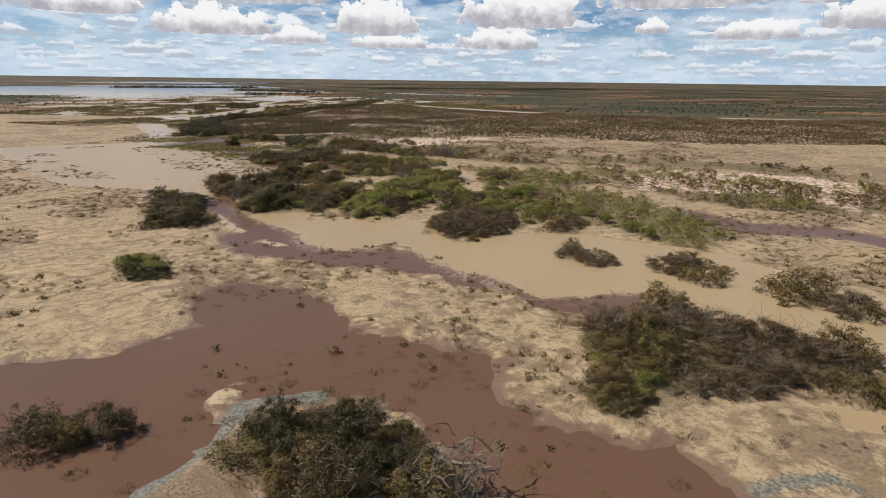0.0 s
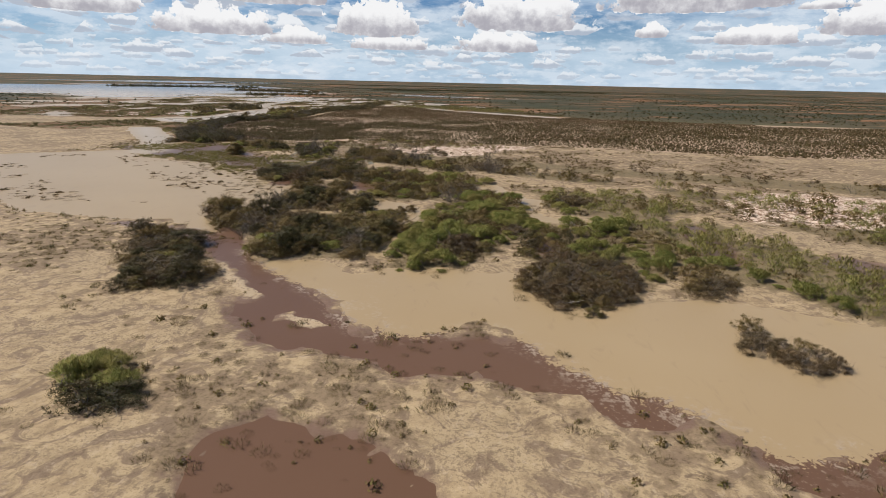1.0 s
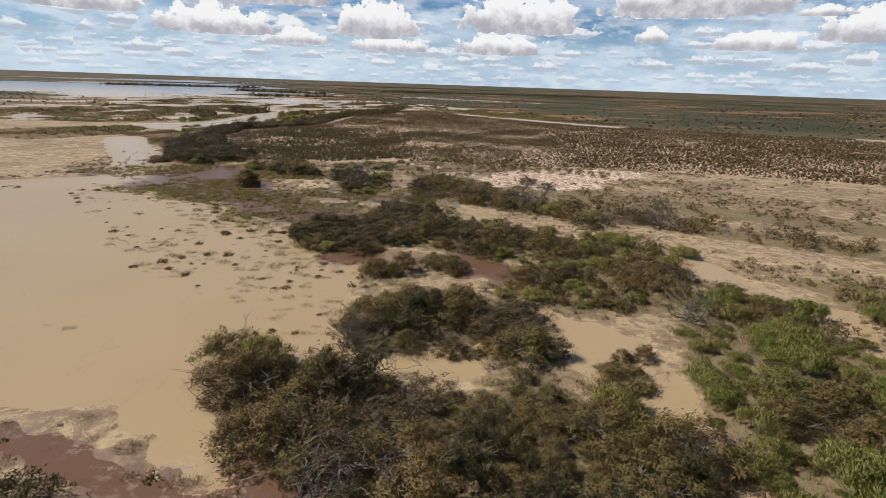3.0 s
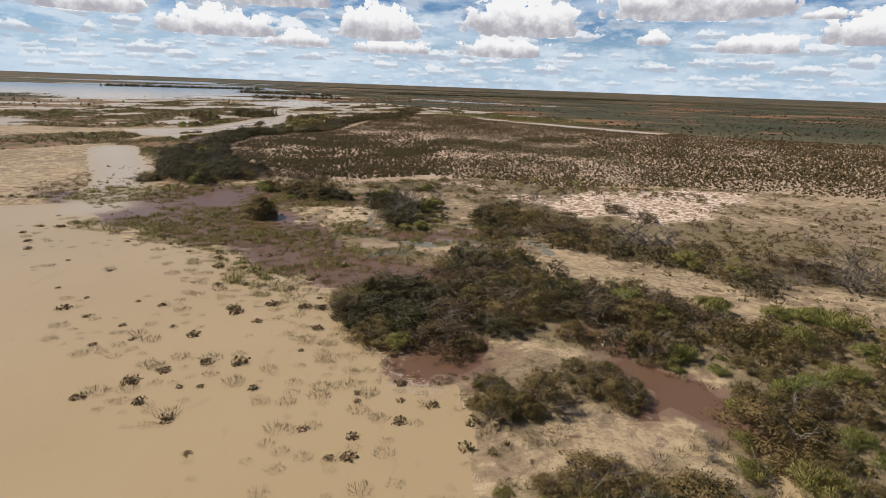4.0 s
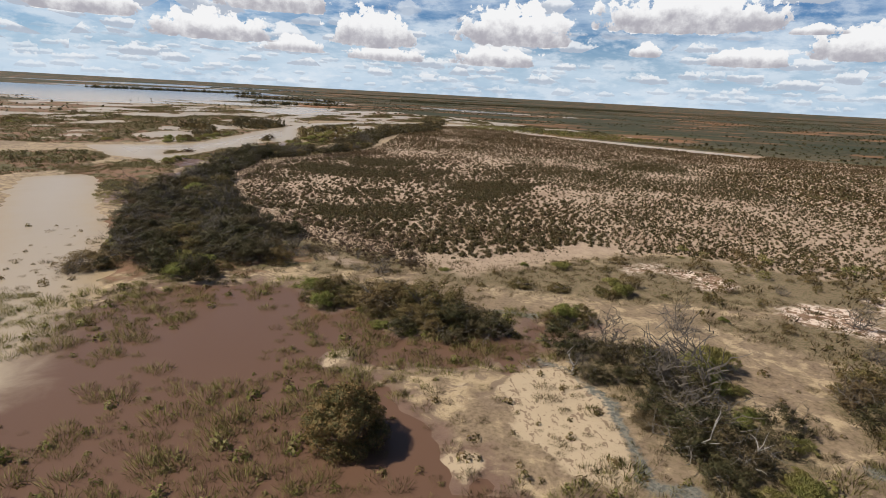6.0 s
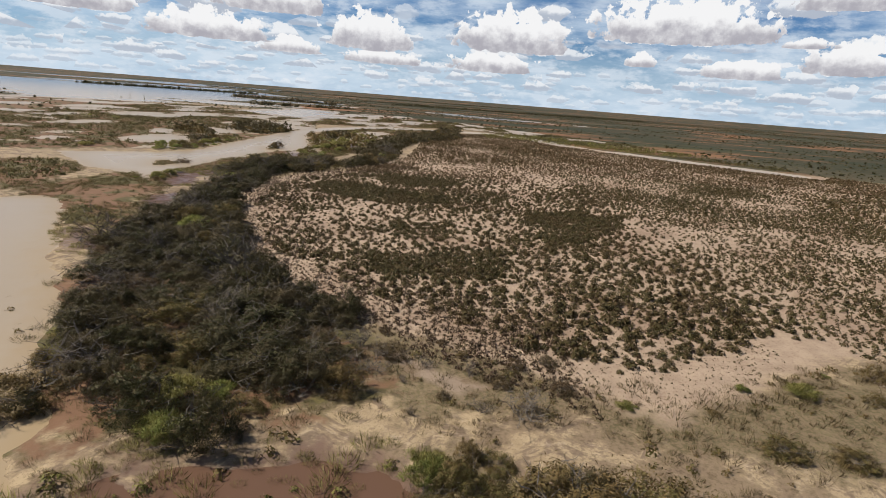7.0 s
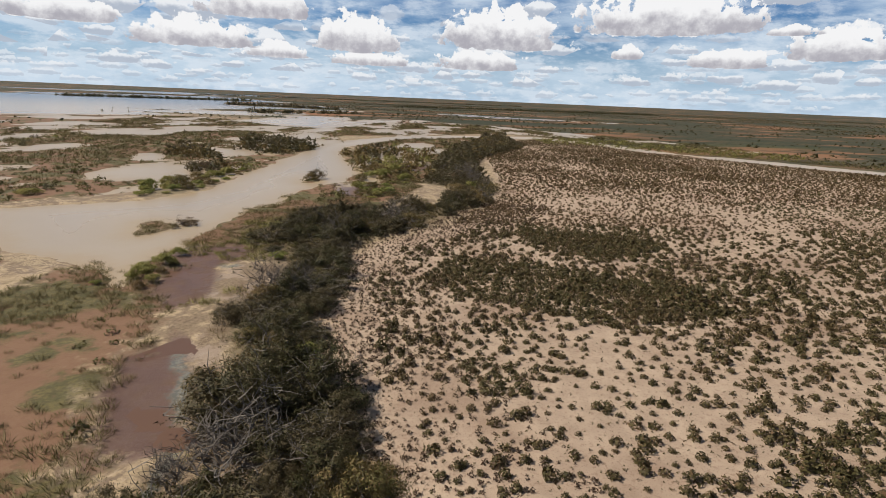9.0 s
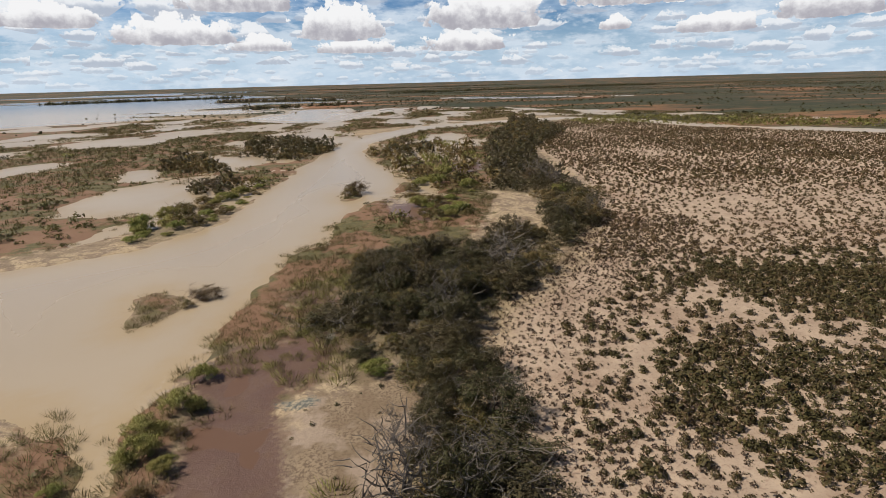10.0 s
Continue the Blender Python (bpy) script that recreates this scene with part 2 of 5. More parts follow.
BROWN.append([(11, 66), (18, 64.5), (23, 65.5), (25.5, 62), (19, 59), (14, 61), (12.5, 63)])
BROWN.append([(5.5, 125.5), (8, 122), (7.5, 115), (4.5, 114), (4, 119)])
BROWN.append([(-59.5, 175), (-57, 180.5), (-50, 183), (-49.5, 177), (-50.5, 174.5), (-56.5, 173.5)])
BROWN.append([(-39, 184), (-34.5, 185), (-33.5, 178), (-29.5, 174.5), (-28, 167.5), (-30, 166.5), (-34.5, 170), (-37.5, 169.5), (-36.5, 175)])
BROWN.append([(-45.5, 160), (-43, 162), (-41.5, 160.5), (-42.5, 155.5), (-45, 154.5), (-46, 157.5)])
BROWN.append([(-60, 180), (-56.5, 180.5), (-52, 181), (-52, 178.5), (-54, 173.5), (-58, 173.5), (-59.5, 175.5)])
BROWN.append([(-39.5, 186), (-36, 186.5), (-35.5, 183), (-31.5, 181.5), (-32.5, 178), (-37, 178), (-37.5, 181.5)])
BROWN.append([
    (-143, 249.5), (-119, 257), (-116, 262), (-110, 261.5), (-106, 264.5), (-99.5, 263), (-98.5, 258.5), (-94.5, 256), (-91, 257.5), (-87, 251),
    (-81.5, 249), (-78, 251.5), (-75.5, 253.5), (-72.5, 250.5), (-72.5, 256), (-66.5, 255.5), (-62.5, 254.5), (-69.5, 251), (-71.5, 246),
    (-75.5, 243.5), (-77.5, 245.5), (-81, 244), (-86, 243.5), (-87, 242), (-89.5, 244.5), (-91, 248), (-92.5, 247), (-93.5, 244), (-88, 240.5),
    (-86, 239.5), (-83, 235), (-81.5, 232), (-79, 231), (-78, 229.5), (-78.5, 226), (-81.5, 223.5), (-114.5, 222.5)
])
BROWN.append([
    (-102, 219.5), (-98.5, 221), (-94.5, 225.5), (-90.5, 228.5), (-83, 229.5), (-76.5, 227), (-74, 223.5), (-72, 218.5), (-68.5, 212), (-65.5, 210),
    (-62, 212), (-60, 211.5), (-58.5, 208), (-55, 207), (-53.5, 205), (-54, 201.5), (-55.5, 197.5), (-76.5, 196), (-79.5, 200.5), (-81.5, 204),
    (-84, 207), (-84.5, 211), (-88, 211.5), (-91, 215), (-95.5, 215), (-100, 217)
])
BROWN.append([
    (-72, 227), (-66, 226), (-57, 225), (-50, 228), (-45, 227.5), (-41, 225), (-40, 222), (-43, 220.5), (-46.5, 223), (-52.5, 221), (-54, 219.5),
    (-58.5, 220), (-61.5, 221), (-66, 222.5), (-71, 223)
])
BROWN.append([(-130, 280.5), (-126, 281.5), (-122.5, 281), (-120.5, 277.5), (-122, 275.5), (-125.5, 274.5)])
BROWN.append([(-150, 446), (-143, 435), (-143, 425), (-150, 432)])
BROWN.append([(-134, 489), (-124, 497), (-126, 477), (-133, 474)])
# bare red mud beside the river
MUD = []
MUD.append([
    (-164, 374.5), (-161.5, 381), (-156.5, 380.5), (-155, 386.5), (-158, 393), (-155, 396.5), (-153, 383.5), (-152.5, 377), (-154.5, 373.5),
    (-156, 371.5), (-155, 366.5), (-154, 361.5), (-153.5, 358.5), (-159, 359), (-160.5, 363.5), (-161.5, 368.5), (-160.5, 371)
])
MUD.append([(-154, 343.5), (-152, 346.5), (-150.5, 349), (-149, 345.5), (-148, 340.5), (-146.5, 335.5), (-146, 332.5), (-149, 331.5), (-152.5, 339)])
MUD.append([(-162.5, 369.5), (-157, 370.5), (-153.5, 364), (-153, 359.5), (-156, 357), (-159.5, 362.5)])
MUD.append([(-153, 315.5), (-141.5, 316), (-140.5, 312.5), (-141, 309.5), (-140, 306), (-145.5, 306)])
BROWN_STREAMS = []
BROWN_STREAMS.append((2.6, [(38, 134), (35, 115)]))
BROWN_STREAMS.append((4, [(55, 113), (64, 101), (79, 99), (90, 84)]))
RIVER = []
RIVER.append([
    (-208.5, 399.5), (-188, 413.5), (-183, 418), (-178.5, 431.5), (-178, 443.5), (-177.5, 461.5), (-177, 477), (-175.5, 515.5), (-172, 547.5),
    (-163.5, 583.5), (-160, 562.5), (-160.5, 521.5), (-150.5, 482), (-147.5, 464), (-148.5, 446), (-155, 440), (-156.5, 430), (-158.5, 424.5),
    (-159, 413), (-162, 408.5), (-162.5, 401.5), (-162.5, 396.5), (-163.5, 390), (-164, 385), (-164.5, 380), (-165.5, 376.5), (-165, 374), (-166, 371),
    (-166.5, 368.5), (-165, 365), (-162, 360), (-164.5, 360.5), (-166.5, 364), (-169, 367), (-173.5, 371), (-186, 374)
])
RIVER.append([(-199, 436), (-197.5, 442.5), (-195, 456), (-201.5, 475.5), (-201.5, 464), (-205, 455), (-207, 452.5)])
RIVER.append([(-220, 475), (-210, 477), (-217.5, 497.5), (-229.5, 500.5)])
RIVER.append([(-269, 722), (-258, 790), (-251, 926), (-205, 930), (-181, 780), (-185, 672), (-221, 680)])
RIVER.append([(-1100, 900), (-900, 1700), (-690, 1990), (-330, 1330), (-200, 1120), (-234, 880), (-300, 800), (-420, 690)])
RIVER.append([(-1500, 2100), (-1300, 2900), (-700, 3100), (-500, 2500), (-800, 2150)])
MEADOWS = []
MEADOWS.append([(-13, 50), (-5.5, 50.5), (3, 47), (2.5, 41), (-2.5, 42), (-9.5, 44)])
MEADOWS.append([(4.5, 35.5), (10.5, 35.5), (15, 32), (13, 26), (4.5, 27)])
MEADOWS.append([(17, 61.5), (21.5, 63.5), (20, 58), (14, 46.5), (11, 45), (11, 51.5)])
MEADOWS.append([(20, 34), (28.5, 34), (27.5, 32), (19.5, 31)])
MEADOWS.append([(52, 84), (59, 92.5), (67, 93), (81, 88), (87.5, 80), (78.5, 70.5), (68, 71.5), (59.5, 75.5)])
MEADOWS.append([(59, 115), (65, 105.5), (62.5, 96.5), (54.5, 98.5)])
MEADOWS.append([(-100, 213), (-93.5, 238.5), (-72, 217), (-60, 185.5), (-60.5, 171), (-73, 184), (-90, 201.5)])
STRIP = [(-56.5, 641.5), (-13, 669), (32.5, 624.5), (79.5, 580.5), (50.5, 548.5), (3.5, 576.5), (-25, 602), (-57, 600.5)]
RIVER_STREAMS = []
RIVER_STREAMS.append((8, [(-164, 556), (-153, 587), (-134, 621), (-100, 640), (-52, 655), (-24, 626), (-5, 580)]))
RIVER_STREAMS.append((9, [(18, 556), (53, 522), (84, 494)]))
RIVER_STREAMS.append((3, [(-5, 580), (18, 556)]))
RIVER_STREAMS.append((8, [(-123, 237), (-131, 262), (-143, 282), (-158, 305), (-172, 330)]))
RIVER_STREAMS.append((14, [(-190, 700), (-170, 800), (-120, 900), (-60, 1000)]))
RIVER_STREAMS.append((22, [(-120, 1150), (-30, 1050), (110, 1000)]))
ISLES = []
ISLES.append([(-174, 385.5), (-177, 394), (-175, 396.5), (-171, 394), (-171.5, 388.5), (-173, 386)])
MARSH = []
MARSH.append([(-330, 400), (-215, 398), (-187, 428), (-178, 445), (-176, 512), (-166, 570), (-188, 690), (-300, 760), (-480, 690)])
MARSH.append([
    (-154, 423), (-146, 457), (-149, 483), (-157, 556), (-120, 640), (-75, 650), (-88, 590), (-117, 486), (-129, 453), (-146, 424), (-155, 401),
    (-161, 394)
])
MARSH.append([(-180, 600), (-130, 640), (-60, 690), (20, 640), (80, 560), (60, 640), (-60, 800), (-160, 900), (-220, 760)])
GRASSLAND = []
GRASSLAND.append([
    (-182, 345), (-173, 370), (-168, 392), (-165, 402), (-161, 424), (-157, 446), (-150, 456), (-149, 472), (-156, 500), (-157, 556), (-120, 630),
    (-90, 590), (-117, 486), (-128, 450), (-132, 425), (-138, 408), (-147, 396), (-152, 388), (-156, 365), (-153, 340), (-145, 320), (-160, 315)
])
GRASSLAND.append([(-60, 700), (0, 650), (60, 585), (104, 530), (97, 508), (50, 545), (10, 590), (-40, 655)])
GRASSLAND.append([(-260, 330), (-200, 385), (-184, 372), (-178, 345), (-200, 310)])
GRASSLAND.append([(-140, 300), (-120, 298), (-104, 284), (-100, 272), (-120, 262), (-150, 270)])
CORE = [(-400, -300), (-420, 380), (-330, 420), (-330, 780), (-70, 668), (-5, 610), (60, 545), (98, 500), (150, 462), (430, 430), (300, -300)]
ISLETS = [(-158, 448, 3.6), (-190, 470, 6.0)]
DULLS = []
DULLS.append([(8, 34), (20, 40), (60, 36), (75, 18), (22, 12), (22, 28)])
DULLS.append([(-62, 184), (-48, 187), (-37, 181), (-33, 171), (-46, 167), (-58, 172)])
DULL = [(-112, 292), (-80, 278), (-30, 294), (30, 272), (140, 244), (170, 150), (70, 145), (0, 200), (-40, 228), (-66, 240), (-85, 262)]
FIELD = [
    (-97, 575), (-100, 540), (-103, 503), (-104, 470), (-107, 441), (-112, 423), (-123, 399), (-136, 384), (-140, 373), (-140, 360), (-137.5, 345),
    (-134.5, 333), (-130, 320), (-125, 307), (-119, 297), (-112, 293), (-104, 287), (-95, 282), (-88, 277), (-79, 271), (-68, 276), (-56, 283),
    (-43, 286), (-32, 281), (-23, 275), (-9, 279), (27, 281), (140, 252), (330, 260), (420, 420), (140, 470), (84, 505), (50, 530), (10, 560),
    (-20, 600), (-48, 640), (-75, 620)
]
# closed stands of saltbush in the field
DENSE = []
DENSE.append([(-125.5, 374), (-122.5, 376.5), (-117.5, 377), (-117.5, 373), (-122, 369.5), (-124.5, 364.5), (-128, 363.5), (-128, 366.5), (-127.5, 370)])
DENSE.append([(-116, 391), (-112, 389.5), (-111, 384), (-109, 381), (-103.5, 376.5), (-93.5, 379), (-85.5, 387), (-99.5, 394.5), (-109.5, 396)])
DENSE.append([(-127.5, 346.5), (-123, 347), (-116.5, 344), (-118.5, 338), (-124, 338)])
DENSE.append([(-129, 369.5), (-114, 375), (-100, 368.5), (-92.5, 378), (-92.5, 357), (-107.5, 352), (-116.5, 355.5), (-125.5, 360)])
DENSE.append([(-104.5, 332), (-97.5, 334), (-91, 330.5), (-97, 322), (-100.5, 325), (-104.5, 327)])
DENSE.append([(-114, 311), (-105.5, 313), (-96.5, 314), (-95, 310), (-101, 306.5), (-113, 306)])
DENSE.append([(-76.5, 350), (-47.5, 356.5), (-70.5, 330), (-73, 337), (-78, 339.5)])
DENSE.append([(-105, 335), (-92.5, 336.5), (-93.5, 321.5), (-102.5, 321)])
DENSE.append([(-114.5, 309.5), (-106, 312), (-96.5, 315), (-84, 318.5), (-86.5, 301), (-95, 299.5), (-101, 302), (-107, 302.5)])
DENSE.append([(-74, 352), (-60, 358.5), (-55.5, 343.5), (-74, 320.5), (-77.5, 322.5)])
WHITES = []
WHITES.append([
    (-37, 261), (-27.5, 262), (-3, 277.5), (24.5, 281), (33, 273), (-6, 232), (-14, 234), (-17, 243), (-26.5, 242), (-30.5, 249.5), (-34.5, 254.5)
])
WHITES.append([(-54, 280.5), (-44.5, 279), (-35.5, 278), (-35, 269), (-41.5, 266), (-50.5, 273.5)])
WHITES.append([(-56.5, 278.5), (-49, 281), (-44.5, 277), (-35.5, 277), (-38.5, 270.5), (-43, 267.5), (-48.5, 271.5), (-54.5, 273)])
WHITES.append([(-40, 265.5), (-35, 264), (-24, 261.5), (-27.5, 248), (-34, 250), (-36.5, 254), (-40, 256.5)])
WHITES.append([(54.5, 164.5), (81.5, 177), (114.5, 167.5), (131, 149), (98, 108.5), (92, 132), (71, 134.5), (53.5, 141.5)])
CRUST = []
CRUST.append([(-22, 24.5), (-21.5, 29), (-20, 31.5), (-18, 34), (-16, 34.5), (-4, 34.5), (-1, 32), (1.5, 28.5), (3.5, 24.5)])
CRUST.append([(-72, 221.5), (-67, 221), (-61.5, 219.5), (-61, 216.5), (-63.5, 213), (-66, 212), (-68, 214.5), (-70.5, 218)])
CRUST.append([
    (-155, 370.5), (-151.5, 371.5), (-149.5, 372), (-149, 374.5), (-148, 376), (-145.5, 374.5), (-145, 369.5), (-145.5, 364.5), (-146.5, 360.5),
    (-147, 358.5), (-153.5, 359.5), (-154.5, 366.5)
])
CRUST.append([(-155.5, 369.5), (-150.5, 371.5), (-146.5, 376), (-144.5, 369.5), (-148, 366), (-150, 361), (-152, 361)])
CRUST.append([(-149.5, 347), (-149, 355.5), (-146.5, 347), (-145, 341), (-142, 338.5), (-140.5, 333.5), (-146, 333.5), (-147.5, 339.5)])
CRUST.append([(-144, 323), (-147, 337.5), (-144, 339.5), (-140, 333.5), (-138, 326), (-138.5, 321.5), (-139.5, 319), (-139.5, 312.5), (-141, 315)])
CRUST.append([(-137, 407.5), (-133, 415.5), (-125, 427.5), (-126.5, 420), (-131, 412), (-135, 404.5)])
CRUST.append([(-102.5, 281), (-99.5, 280.5), (-96, 277.5), (-92, 274.5), (-95.5, 272.5), (-98.5, 275.5), (-102, 279)])
BLUEGREY = []
BLUEGREY.append((1.1, [(-11.5, 40.5), (-15.5, 39.5), (-18, 38.5), (-18.5, 35.5), (-20, 31.5), (-21.5, 29), (-22, 26.5)]))
BLUEGREY.append((0.4, [(-1, 32.5), (2, 29), (3.5, 27.5)]))
BLUEGREY.append((0.55, [(22, 27.5), (25.5, 28), (30, 29), (30.5, 27.5)]))
BLUEGREY.append((0.5, [(-74.5, 224), (-73.5, 221.5), (-71, 217.5), (-69, 214.5), (-67.5, 212)]))
BLUEGREY.append((0.7, [(-73.5, 223), (-68.5, 221.5), (-63, 221.5), (-60, 218.5)]))
BLUEGREY.append((1.3, [(-59.5, 218.5), (-56.5, 217), (-54, 219)]))
BLUEGREY.append((0.9, [(-54, 219), (-50.5, 220.5), (-45.5, 220)]))
BLUEGREY.append((0.6, [(-50.5, 230.5), (-47.5, 230)]))
BLUEGREY.append((0.8, [(-38.5, 221), (-36.5, 217.5), (-36, 213.5)]))
BLUEGREY.append((0.7, [(-64.5, 210.5), (-62, 213), (-58.5, 215)]))
BLUEGREY.append((0.4, [(-69, 242), (-67, 236.5), (-67.5, 230)]))
BLUEGREY.append((0.5, [(-60.5, 211.5), (-57.5, 212.5), (-56.5, 211.5)]))
BLUEGREY.append((0.4, [(-72, 246), (-69, 242.5), (-67, 238), (-67.5, 234.5), (-67, 232), (-68.5, 229.5)]))
BLUEGREY.append((0.6, [(-75, 258), (-70.5, 257)]))
BLUEGREY.append((0.5, [(-68, 229), (-64.5, 228.5)]))
BLUEGREY.append((0.4, [(-152.5, 389), (-153.5, 384), (-153, 380)]))
BLUEGREY.append((0.4, [(-155.5, 370.5), (-153, 371)]))
BLUEGREY.append((0.5, [(-150.5, 347.5), (-148.5, 342.5), (-146.5, 335.5)]))
BLUEGREY.append((0.5, [(-146, 334), (-145, 328.5), (-144, 323), (-142.5, 317.5)]))

# thickets: area, spacing, kinds and half widths of the shrubs
MIXED = dict(rust=3.5, dead=0.9, olive=4.5, dark=1.0, green=2.8)
LUSH = dict(rust=1.2, olive=2.0, green=9, dead=0.4)
BELT = dict(rust=0.8, dead=1.5, dark=5, olive=2.2, green=0.9)
THICKETS = []
THICKETS.append(([
    (-60, 137), (-62, 145), (-60.5, 146.5), (-55, 144.5), (-48.5, 141.5), (-42.5, 138), (-41, 136), (-38, 138), (-35, 141.5), (-32, 142.5),
    (-29.5, 138.5), (-24.5, 136), (-22, 132), (-21.5, 128), (-23, 124.5), (-23, 121), (-24.5, 117), (-27, 112), (-44, 112), (-46.5, 119.5),
    (-47, 123.5), (-52, 125), (-51.5, 129.5), (-57.5, 132)
], 1.9, MIXED, (1.1, 2.5)))
THICKETS.append(([
    (-52, 156), (-49.5, 161), (-38, 163.5), (-30.5, 160), (-28.5, 151.5), (-29, 145), (-32.5, 145), (-42, 145.5), (-48.5, 145.5)
], 2.1, dict(rust=2, olive=3, dark=1, green=3), (1.1, 2.4)))
THICKETS.append(([(-26, 142), (-24, 146.5), (-19, 147.5), (-19, 142), (-23, 139.5)], 1.8, dict(rust=2, olive=3), (0.9, 1.7)))
THICKETS.append(([
    (-16, 145), (-10.5, 159.5), (0, 168), (3.5, 160.5), (6, 154), (3.5, 146.5), (2.5, 140), (2.5, 133), (4, 129), (1, 125.5), (-3, 124.5), (-4, 128.5),
    (-6.5, 126.5), (-6, 123.5), (-8, 122), (-12.5, 117), (-18.5, 112.5), (-22.5, 113), (-21, 120), (-18.5, 123), (-18.5, 126), (-19.5, 129),
    (-18.5, 134)
], 2, LUSH, (1.1, 2.4)))
THICKETS.append(([
    (-65.5, 182.5), (-67, 193.5), (-57.5, 197), (-49.5, 213.5), (-41, 208), (-33.5, 200), (-24, 196), (-24.5, 182.5), (-34, 179.5), (-44.5, 184.5),
    (-52.5, 179.5), (-60, 178)
], 2.2, dict(rust=3, dark=2, olive=3, green=2), (1.1, 2.3)))
THICKETS.append(([
    (-34.5, 162.5), (-29, 158), (-22.5, 156), (-14, 156.5), (-7.5, 159.5), (-3.5, 170.5), (-6, 184.5), (-16.5, 187.5), (-24.5, 182.5), (-29.5, 171.5)
], 2.2, dict(rust=1.5, olive=3, green=4), (1.1, 2.3)))
THICKETS.append(([
    (-63.5, 184), (-65.5, 189.5), (-61, 192), (-56, 192.5), (-51, 198), (-50, 187), (-49.5, 181), (-55, 178), (-60.5, 181)
], 2.1, dict(rust=4, dark=2, olive=3), (1.1, 2.2)))
THICKETS.append(([(-53, 209.5), (-49, 215), (-42, 214), (-39, 203), (-41.5, 196.5), (-48, 191), (-52, 193)], 2.2, dict(rust=3, dark=2, olive=4), (1.1, 2.3)))
THICKETS.append(([
    (-48.5, 187), (-41.5, 191.5), (-38.5, 199), (-32.5, 199.5), (-25.5, 195), (-24, 187), (-24, 180), (-28, 175.5), (-32.5, 176.5), (-33, 181),
    (-37, 184), (-41, 180.5), (-44.5, 183)
], 2.2, dict(LUSH, dark=1.5), (1, 2.2)))
THICKETS.append(([(-43.5, 171), (-43.5, 176), (-40, 178.5), (-37, 172.5), (-38.5, 170)], 1.7, dict(rust=1.5, olive=4), (1, 1.9)))
THICKETS.append(([(-52, 168.5), (-52, 172), (-49, 174), (-46.5, 172), (-45, 169), (-47, 166), (-50.5, 166.5)], 1.7, dict(rust=3, olive=2, dark=1), (1, 1.9)))
THICKETS.append(([(-52.5, 158), (-52.5, 160.5), (-49, 161.5), (-47, 160), (-46, 157), (-49, 157)], 2.2, dict(olive=2, green=2), (0.7, 1.3)))
THICKETS.append(([
    (-43, 161.5), (-40.5, 163.5), (-37, 163), (-36.5, 160.5), (-33.5, 161), (-30.5, 160.5), (-29.5, 157), (-28, 155), (-29, 152.5), (-33.5, 150),
    (-49, 149.5), (-51, 152.5), (-49, 154), (-47, 153.5), (-43, 154.5), (-42, 158.5)
], 2, dict(rust=2, olive=3, green=4), (1, 2.2)))
THICKETS.append(([
    (-23.5, 182), (-17, 189.5), (-11, 192), (-5.5, 186.5), (3, 183.5), (-17, 159), (-20.5, 159.5), (-24.5, 158.5), (-25, 161.5), (-28.5, 162),
    (-29, 165.5), (-29, 170.5), (-28.5, 174.5)
], 2.3, dict(LUSH, olive=4, dead=1), (1.1, 2.4)))
THICKETS.append(([(-36, 165.5), (-33, 168.5), (-30, 166.5), (-30.5, 164), (-34, 163)], 1.7, dict(dead=2, rust=2, dark=1), (0.9, 1.8)))
THICKETS.append(([
    (-46.5, 225.5), (-43.5, 236), (-33.5, 237.5), (-25.5, 231), (-17, 220.5), (-7, 222), (-3.5, 208), (-6, 199.5), (-11, 196.5), (-14.5, 204),
    (-21, 209.5), (-28.5, 213.5), (-38, 222.5)
], 2.3, dict(MIXED, dead=2, dark=3), (1, 2.2)))
THICKETS.append(([
    (-47.5, 240.5), (-40.5, 246.5), (-37, 239.5), (-31, 237.5), (-25, 236), (-21.5, 231), (-20.5, 226), (-19.5, 218.5), (-25.5, 212), (-27, 218),
    (-29.5, 220), (-32, 225.5), (-38, 223.5), (-42.5, 224.5), (-47, 227.5), (-48, 234.5)
], 2.2, dict(dead=3, rust=1, dark=3, olive=4), (1, 2.1)))
THICKETS.append(([
    (-65, 186), (-65, 192), (-62.5, 194.5), (-60, 192), (-57, 197), (-53, 197.5), (-50.5, 197.5), (-45, 199), (-42, 193), (-42.5, 190), (-48.5, 187),
    (-50.5, 183.5), (-54, 180), (-57.5, 180), (-58.5, 182.5), (-63, 182.5)
], 1.9, dict(rust=5, dark=2, olive=3, green=1), (1, 2.3)))
THICKETS.append(([
    (-53, 203), (-48, 212), (-42, 214.5), (-39.5, 209), (-38.5, 202.5), (-37.5, 198), (-32.5, 198.5), (-27, 197.5), (-26, 193), (-21, 194.5),
    (-18, 193.5), (-27, 182.5), (-30.5, 183), (-33, 184.5), (-36, 185), (-40, 180), (-43, 181), (-45.5, 184.5), (-48, 186), (-42.5, 190), (-42, 194.5),
    (-45, 199), (-50.5, 197.5)
], 2.3, LUSH, (1, 2.2)))
THICKETS.append(([
    (-53, 211.5), (-50, 215.5), (-47.5, 212.5), (-43, 215), (-39.5, 213), (-41, 208), (-37.5, 205), (-36, 201), (-44, 196), (-53.5, 196.5),
    (-52.5, 200), (-51, 206), (-51, 211)
], 2.1, dict(dead=2, rust=2, olive=3, green=3), (1, 2.3)))
